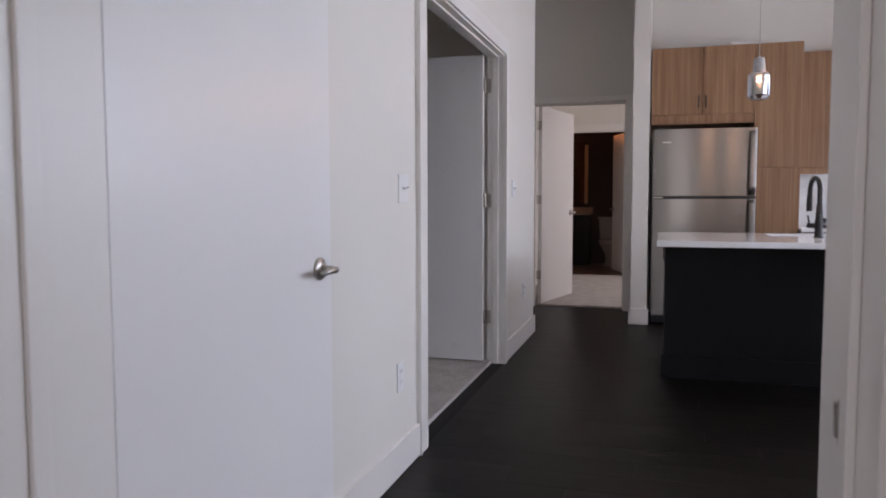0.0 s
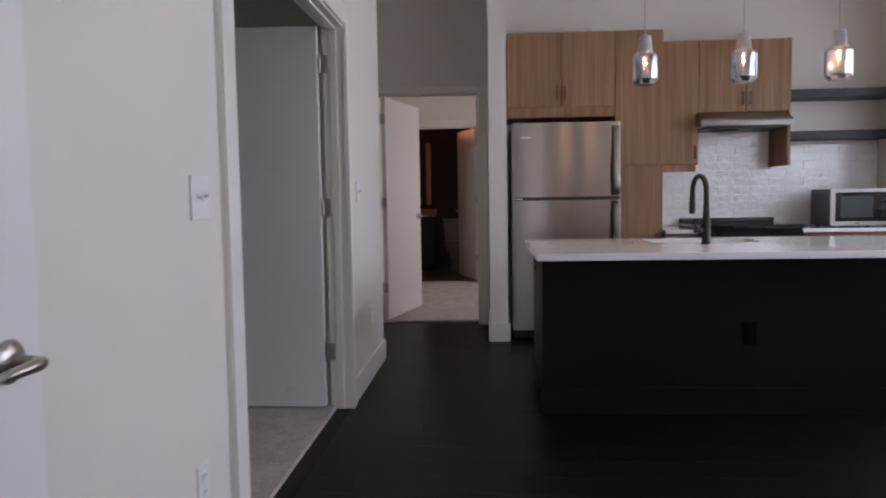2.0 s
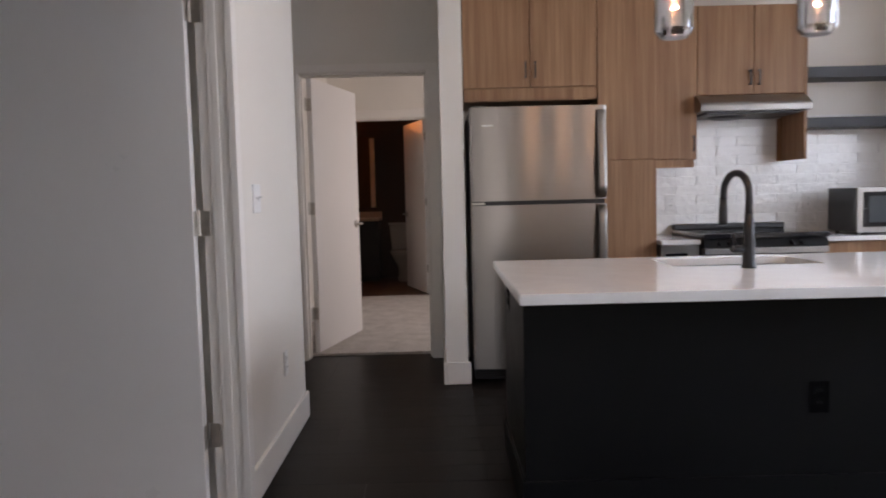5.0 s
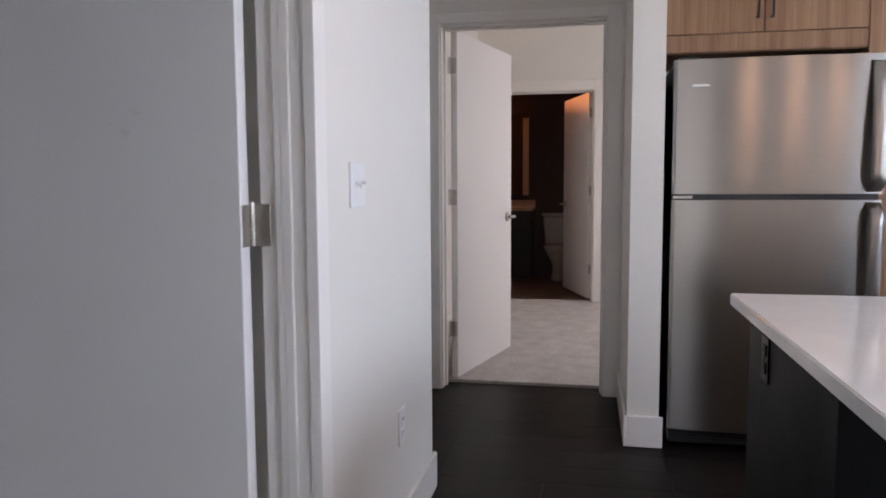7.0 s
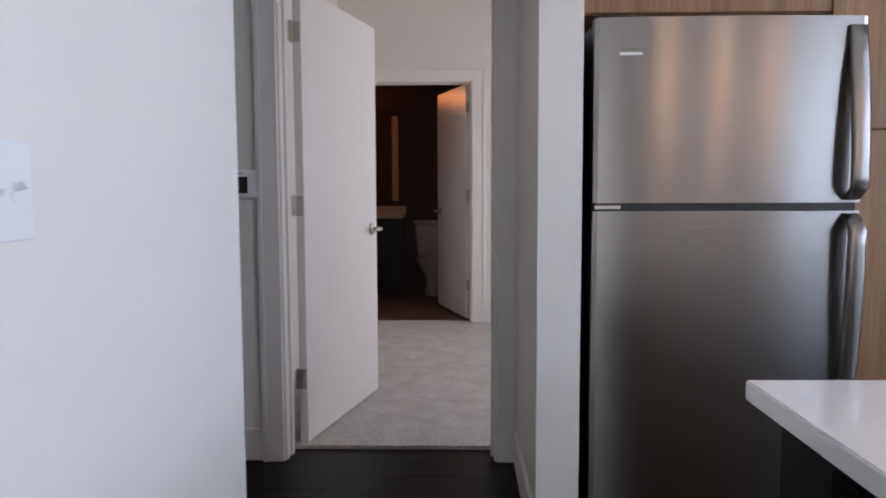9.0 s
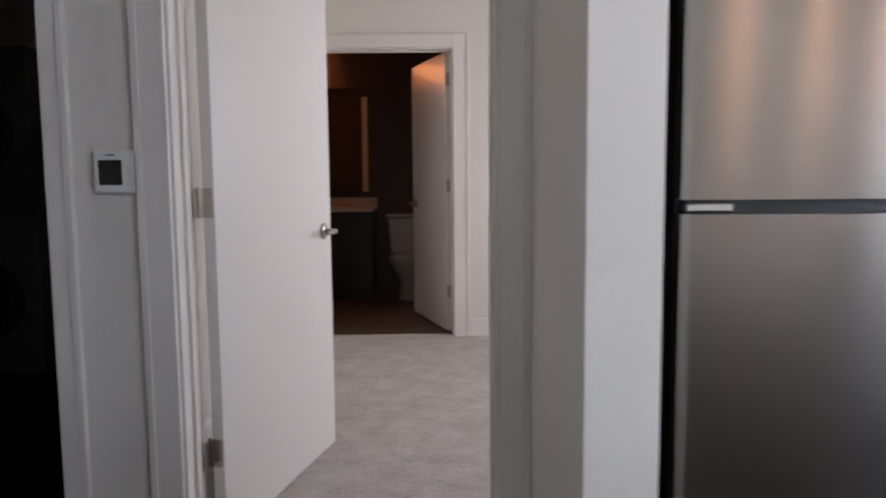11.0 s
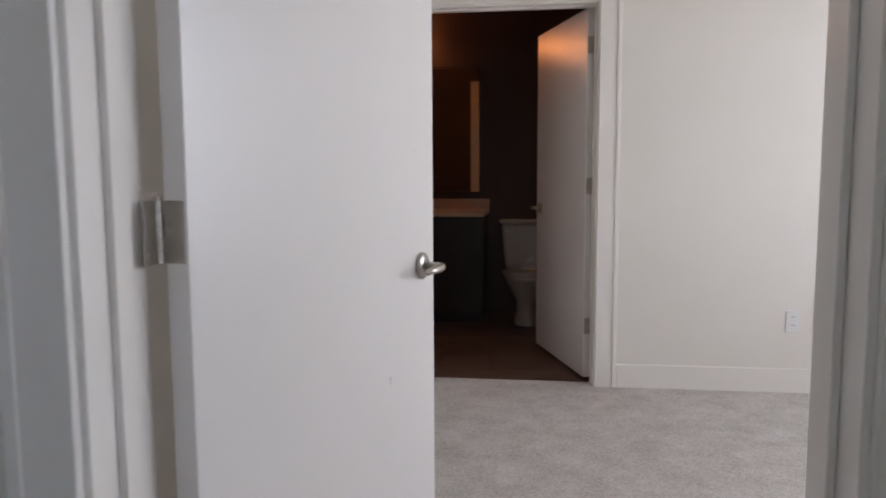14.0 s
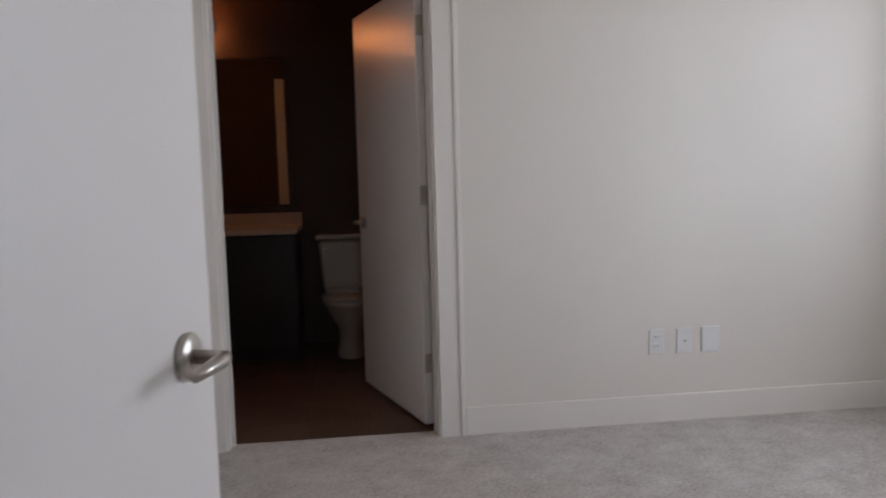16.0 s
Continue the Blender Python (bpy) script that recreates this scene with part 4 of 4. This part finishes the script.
# ---- windows ----
# Bays south of the northern one are unseen, added to light the room.
win = thing("window_1", pose(4.15, 2.7, 0.34), "wide white-framed window above a low pane", "window", kind="structure")
LY, LZ = 5.64, 2.28
for y0, y1 in ((0.0, 0.07), (2.14, 2.21), (3.80, 3.87), (LY - 0.075, LY)):
    part("mullion", boxes((0.0, 0.07, y0, y1, 0.0, LZ), bevel=0.004), M_FRAMEWHITE, win)
bays = ((0.07, 2.14), (2.21, 3.80), (3.87, LY - 0.075))
for y0, y1 in bays:
    part("bottom_rail", boxes((0.0, 0.07, y0, y1, 0.0, 0.05), bevel=0.003), M_FRAMEWHITE, win)
    part("middle_rail", boxes((-0.005, 0.07, y0, y1, 0.49, 0.645), bevel=0.004), M_FRAMEWHITE, win)
    part("top_rail", boxes((0.0, 0.07, y0, y1, LZ - 0.06, LZ), bevel=0.003), M_FRAMEWHITE, win)
    part("sash_bead", boxes((0.012, 0.055, y0, y0 + 0.028, 0.645, LZ - 0.06), bevel=0.003), M_FRAMEWHITE, win)
    part("sash_bead", boxes((0.012, 0.055, y1 - 0.028, y1, 0.645, LZ - 0.06), bevel=0.003), M_FRAMEWHITE, win)
    for z0, z1 in ((0.05, 0.49), (0.645, LZ - 0.06)):
        part("pane", boxes((0.032, 0.038, y0, y1, z0, z1)), M_GLASS, win).visible_shadow = False
part("window_sill", boxes((-0.10, 0.0, 0.0, LY, -0.001, 0.022), bevel=0.005), M_FRAMEWHITE, win)
for y0, y1 in bays:
    bl = thing("roller_blind", pose(4.105, 2.7 + y0, 0.0), "rolled-up cream fabric roller blind", "blind", "roller blinds")
    part("fabric", boxes((0.0, 0.003, 0.01, y1 - y0 - 0.01, 2.285, 2.60)), M_BLIND, bl)
    bm = bmesh.new()
    rod(bm, (0.005, 0.0, 2.585), (0.005, y1 - y0, 2.585), 0.028, 16)
    part("roll", bm, M_BLIND, bl)
    part("bottom_bar", boxes((-0.004, 0.007, 0.01, y1 - y0 - 0.01, 2.268, 2.286), bevel=0.003), M_BLIND, bl)

w2 = thing("window_2", pose(3.03, 9.7, 0.75), "white-framed bedroom window", "window", kind="structure")
for y0, y1, z0, z1 in ((0, 0.06, 0, 1.55), (1.94, 2.0, 0, 1.55), (0.97, 1.03, 0.06, 1.49), (0.06, 1.94, 0, 0.06), (0.06, 1.94, 1.49, 1.55)):
    part("window_frame", boxes((0, 0.06, y0, y1, z0, z1), bevel=0.003), M_FRAMEWHITE, w2)
for y0, y1 in ((0.06, 0.97), (1.03, 1.94)):
    part("pane", boxes((0.027, 0.033, y0, y1, 0.06, 1.49)), M_GLASS, w2).visible_shadow = False

# ---- outside ----
structure("balcony_slab", boxes((4.23, 6.3, 1.5, 12.0, -0.25, 0.06), bevel=0.01), M_DECK, "pale concrete balcony floor", "balcony")
# Unseen slab added to keep most of the sun out of the rooms.
structure("sun_blocker_slab", boxes((4.36, 5.55, 1.5, 12.6, 3.16, 3.4), (3.14, 4.36, 9.1, 12.6, 3.16, 3.4)), M_DECK, "unseen slab added to trim the sun", "balcony")
rl = thing("balcony_railing", pose(6.15, 1.6, 0.06), "grey metal balcony railing with glass panels", "railing")
part("top_rail", boxes((-0.03, 0.03, 0.0, 10.3, 1.10, 1.15), bevel=0.006), M_RAIL, rl)
part("bottom_rail", boxes((-0.02, 0.02, 0.0, 10.3, 0.10, 0.14), bevel=0.004), M_RAIL, rl)
for k in range(8):
    part("post", boxes((-0.025, 0.025, k * 1.46, k * 1.46 + 0.05, 0.0, 1.10), bevel=0.004), M_RAIL, rl)
for k in range(7):
    part("glass_panel", boxes((-0.004, 0.004, k * 1.46 + 0.06, k * 1.46 + 1.45, 0.15, 1.09)), M_GLASS, rl).visible_shadow = False


def lounge_chair(x, y, turn):
    c = thing("balcony_chair", pose(x, y, 0.06, 0, 0, turn), "pale slatted metal balcony chair", "chair", "balcony chairs")
    for sx in (-0.24, 0.24):
        for sy in (-0.22, 0.22):
            bm = bmesh.new()
            rod(bm, (sx, sy, 0), (sx * 0.95, sy, 0.42), 0.013, 10)
            part("leg", bm, M_RAIL, c)
        bm = bmesh.new()
        rod(bm, (sx * 0.98, 0.20, 0.42), (sx * 0.98, 0.36, 0.85), 0.013, 10)
        part("back_post", bm, M_RAIL, c)
    for k in range(6):
        part("seat_slat", boxes((-0.24, 0.24, -0.23 + k * 0.078, -0.17 + k * 0.078, 0.42, 0.436), bevel=0.003), M_PLATE, c)
    for k in range(5):
        f = k / 4
        part("back_slat", boxes((-0.24, 0.24, 0.225 + f * 0.12, 0.24 + f * 0.12, 0.50 + f * 0.30, 0.55 + f * 0.30), bevel=0.003), M_PLATE, c)
    return c


lounge_chair(5.25, 8.35, -70)
structure("ground", boxes((-2500, 2500, -2500, 2500, -19.0, -18.0)), M_LAND, "distant hazy ground far below the balcony", "ground")
bm = bmesh.new()
random.seed(4)
cols = 90
base, crest = [], []
for k in range(cols + 1):
    a = radians(-70 + 140 * k / cols)
    d = 2200
    hgt = 40 + 60 * noise.noise((k * 0.11, 3.0, 0.0)) + 18 * noise.noise((k * 0.43, 7.0, 0.0))
    base.append(bm.verts.new((d * math.cos(a), d * math.sin(a), -18)))
    crest.append(bm.verts.new(((d + 250) * math.cos(a), (d + 250) * math.sin(a), max(4, hgt))))
for k in range(cols):
    bm.faces.new((base[k], base[k + 1], crest[k + 1], crest[k]))
structure("backdrop", bm, M_HILL, "low hazy hills on the horizon", "hills")

# ---- bathroom ----
vt = thing("bathroom_vanity", pose(-1.36, 13.765, 0.0), "dark laminate bathroom vanity, top tinted for lamplight", "vanity")
part("body", boxes((0, 1.255, 0.02, 0.53, 0.09, 0.838), bevel=0.002), M_VANITY, vt)
part("plinth", boxes((0.02, 1.24, 0.07, 0.5, 0.0, 0.09)), M_VANITY, vt)
for k in range(3):
    d = part("vanity_door", boxes((0.004 + k * 0.417, 0.414 + k * 0.417, 0.0, 0.019, 0.10, 0.833), bevel=0.002), M_VANITY, vt)
    pull(d, 0.38 + k * 0.417, 0.0, 0.62, 0.73)
part("vanity_top", boxes((-0.01, 1.27, -0.015, 0.53, 0.839, 0.875), bevel=0.004), M_LAMPLITTOP, vt, "vanity top tinted for lamplight")
part("backsplash", boxes((-0.01, 1.27, 0.512, 0.53, 0.875, 0.957), bevel=0.002), M_LAMPLITTOP, vt)
mr_ = thing("bathroom_mirror", pose(-1.272, 14.27, 1.005) @ Matrix.Diagonal((1, 1, 0.94, 1)), "tall rectangular mirror with thin dark frame", "mirror")
part("glass", boxes((0.012, 1.098, 0.006, 0.02, 0.012, 1.088)), M_MIRROR, mr_)
for r6 in ((0, 1.11, 0, 0.028, 0, 0.012), (0, 1.11, 0, 0.028, 1.088, 1.10), (0, 0.012, 0, 0.028, 0.012, 1.088), (1.098, 1.11, 0, 0.028, 0.012, 1.088)):
    part("mirror_frame", boxes(r6), M_VANITY, mr_)
vl = thing("vanity_light", pose(-1.13, 14.22, 2.24), "warm glowing light bar above the mirror", "wall light")
part("back_plate", boxes((0.0, 0.5, 0.05, 0.08, -0.03, 0.05), bevel=0.004), M_NICKEL, vl)
for k in range(3):
    bm = bmesh.new()
    rod(bm, (0.06 + k * 0.19, 0.0, -0.05), (0.06 + k * 0.19, 0.0, 0.045), 0.045, 20, 0.035)
    part("glass_shade", bm, M_VANITYLAMP, vl, "lit amber shade")
tl = thing("toilet", pose(0.235, 14.295, 0.0), "two-piece porcelain toilet, tinted for dim lamplight", "toilet")
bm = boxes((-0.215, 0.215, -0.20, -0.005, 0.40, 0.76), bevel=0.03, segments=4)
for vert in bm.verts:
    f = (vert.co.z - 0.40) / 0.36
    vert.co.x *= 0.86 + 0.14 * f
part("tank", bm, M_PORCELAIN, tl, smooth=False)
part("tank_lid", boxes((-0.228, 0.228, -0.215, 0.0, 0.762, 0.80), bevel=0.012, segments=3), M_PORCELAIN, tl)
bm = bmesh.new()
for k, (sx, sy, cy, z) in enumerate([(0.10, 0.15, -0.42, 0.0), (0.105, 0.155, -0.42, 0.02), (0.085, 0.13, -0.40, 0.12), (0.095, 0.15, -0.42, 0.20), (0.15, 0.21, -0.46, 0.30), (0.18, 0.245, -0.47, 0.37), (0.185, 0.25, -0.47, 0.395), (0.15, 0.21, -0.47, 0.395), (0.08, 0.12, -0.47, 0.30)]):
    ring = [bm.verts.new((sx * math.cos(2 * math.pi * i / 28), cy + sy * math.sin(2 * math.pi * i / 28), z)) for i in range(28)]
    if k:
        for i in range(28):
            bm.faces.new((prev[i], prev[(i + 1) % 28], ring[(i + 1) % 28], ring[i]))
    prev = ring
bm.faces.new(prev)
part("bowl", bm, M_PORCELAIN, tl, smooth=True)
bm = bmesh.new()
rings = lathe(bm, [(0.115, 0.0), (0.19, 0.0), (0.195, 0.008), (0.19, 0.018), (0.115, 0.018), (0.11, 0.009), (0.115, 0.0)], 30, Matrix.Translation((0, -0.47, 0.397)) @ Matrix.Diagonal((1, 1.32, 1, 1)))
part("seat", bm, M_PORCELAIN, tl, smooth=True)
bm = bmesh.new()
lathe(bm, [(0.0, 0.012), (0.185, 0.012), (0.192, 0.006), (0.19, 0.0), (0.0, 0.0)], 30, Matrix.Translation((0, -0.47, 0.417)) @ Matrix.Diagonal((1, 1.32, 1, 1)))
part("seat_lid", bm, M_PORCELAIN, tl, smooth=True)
bm = bmesh.new()
rod(bm, (-0.17, -0.2, 0.70), (-0.17, -0.225, 0.70), 0.012, 12)
rod(bm, (-0.17, -0.22, 0.70), (-0.11, -0.225, 0.69), 0.006, 10)
part("flush_lever", bm, M_NICKEL, tl)


# ---- laundry ----
def washer(name, z, label, panel_top):
    w = thing(name, pose(-2.51, 11.15, z), label, "laundry machine", "stacked laundry pair")
    part("cabinet", boxes((0.0, 0.69, 0.02, 0.74, 0.015, 0.965), bevel=0.012, segments=3), M_DIMENAMEL, w)
    part("control_panel", boxes((0.02, 0.67, 0.008, 0.022, 0.84, 0.94), bevel=0.004), M_DIMENAMEL, w)
    part("drawer_face", boxes((0.05, 0.22, 0.002, 0.008, 0.855, 0.925), bevel=0.003), M_BLACKPLASTIC, w)
    bm = bmesh.new()
    rod(bm, (0.42, 0.008, 0.89), (0.42, -0.022, 0.89), 0.028, 24, 0.024)
    part("dial", bm, M_NICKEL, w)
    rot = Matrix.Translation((0.345, 0.022, 0.47)) @ Matrix.Rotation(radians(90), 4, "X")
    bm = bmesh.new()
    lathe(bm, [(0.245, 0.0), (0.25, 0.018), (0.235, 0.036), (0.185, 0.042), (0.175, 0.03), (0.175, 0.0)], 40, rot)
    dr = part("door_ring", bm, M_BLACKPLASTIC, w, "dark round door ring", smooth=True)
    bm = bmesh.new()
    lathe(bm, [(0.0, 0.008), (0.10, 0.014), (0.176, 0.032)], 40, rot)
    part("door_glass", bm, M_BLACKGLASS, dr, smooth=True)
    for x in (0.06, 0.63):
        for y in (0.08, 0.68):
            bm = bmesh.new()
            rod(bm, (x, y, 0.0), (x, y, 0.02), 0.02, 12)
            part("foot", bm, M_BLACKPLASTIC, w)
    return w


washer("washing_machine", 0.0, "front-loading washing machine, greyed for the unlit laundry", 0)
washer("tumble_dryer", 0.966, "front-loading dryer stacked on the washer, greyed for the unlit laundry", 0)


# ---- pieces: tiles and planks ----
def piece_mesh(name, w, d, h, ease, mat, wobble=0.0, seed=0, nx=1, ny=1):
    """A tile or plank lying in xy with its top at z = h and an eased edge; wobble makes the face uneven."""
    rnd = random.Random(seed)
    xs = [0.0] + [ease + (w - 2 * ease) * k / nx for k in range(nx + 1)] + [w]
    ys = [0.0] + [ease + (d - 2 * ease) * k / ny for k in range(ny + 1)] + [d]
    verts, faces = [], []
    for j, y in enumerate(ys):
        for i, x in enumerate(xs):
            rim = i in (0, len(xs) - 1) or j in (0, len(ys) - 1)
            verts.append((x, y, h - ease if rim else h + rnd.uniform(-wobble, wobble)))
    nxv = len(xs)
    for j in range(len(ys) - 1):
        for i in range(nxv - 1):
            p = j * nxv + i
            faces.append((p, p + 1, p + nxv + 1, p + nxv))
    k0 = len(verts)
    verts += [(0, 0, 0), (w, 0, 0), (w, d, 0), (0, d, 0)]
    nyv = len(ys)
    c = [0, nxv - 1, nxv * nyv - 1, nxv * (nyv - 1)]
    edge = [[i for i in range(nxv)], [j * nxv + nxv - 1 for j in range(nyv)], [nxv * (nyv - 1) + i for i in range(nxv)][::-1], [j * nxv for j in range(nyv)][::-1]]
    for k in range(4):
        faces.append((k0 + k, k0 + (k + 1) % 4, *edge[k][::-1]))
    me = bpy.data.meshes.new(name)
    me.from_pydata(verts, [], faces)
    me.materials.append(mat)
    return me


# backsplash: running bond of 300 x 75 mm tiles on a grout bed
splash = structure("backsplash", boxes((2.150, 4.068, YB - 0.006, YB - 0.0005, 0.859, 1.683)), M_GROUT, "glazed white tile backsplash with wavy faces", "backsplash")
rnd = random.Random(11)
TW, THt, G = 0.290, 0.0685, 0.0016
wall_tiles = {}
for row in range(12):
    z = 0.861 + row * THt
    x = 2.150 - (TW / 2 if row % 2 else 0.0)
    while x < 4.06:
        a, c = max(x, 2.151), min(x + TW - G, 4.067)
        if c - a > 0.02:
            if z + THt > 1.56 and a > 3.12:
                x += TW
                continue
            w = round(c - a, 3)
            key = (w, rnd.randrange(6) if w > 0.29 else 0)
            if key not in wall_tiles:
                wall_tiles[key] = piece_mesh("tile", w, THt - G, 0.006, 0.0015, M_TILE, 0.0006, len(wall_tiles), 6, 3)
            ob = new("tile", wall_tiles[key])
            ob.parent = splash
            ob.matrix_basis = pose(a, YB - 0.005 - rnd.uniform(0, 0.0008), z, 90 + rnd.uniform(-0.4, 0.4), 0, rnd.uniform(-0.25, 0.25))
        x += TW

# floor planks, 180 mm wide, running across the room
rnd = random.Random(5)
plank_meshes = {}
PW, PL, PG = 0.18, 1.22, 0.0008


def lay_planks(x0, x1, y0, y1, parent):
    y = y0
    while y < y1 - 0.01:
        d = min(PW, y1 - y)
        x = x0 - rnd.choice((0.0, 0.3, 0.55, 0.8, 1.0))
        while x < x1 - 0.01:
            a, c = max(x, x0), min(x + PL, x1)
            if c - a > 0.03:
                key = (round(c - a - PG, 3), round(d - PG, 3))
                if key not in plank_meshes:
                    plank_meshes[key] = piece_mesh("plank", key[0], key[1], 0.012, 0.0005, M_PLANK)
                ob = new("plank", plank_meshes[key])
                ob.parent = parent
                ob.matrix_basis = pose(a, y, -0.012)
            x += PL
        y += PW


lay_planks(0.0, 4.07, 2.30, 8.95, floor)
lay_planks(-2.61, 0.0, 7.56, 8.95, floor)
lay_planks(-1.78, -0.62, 8.95, 12.13, floor)
lay_planks(-0.25, 0.683, 8.95, 9.09, floor)

# bathroom floor tiles, 300 mm
bt = piece_mesh("floor_tile", 0.298, 0.298, 0.008, 0.0015, M_TILEBATH, 0.0, 1)
for i in range(10):
    for j in range(7):
        ob = new("floor_tile", bt)
        ob.parent = bath_floor
        ob.matrix_basis = pose(-1.78 + i * 0.30, 12.2 + j * 0.30, -0.007)
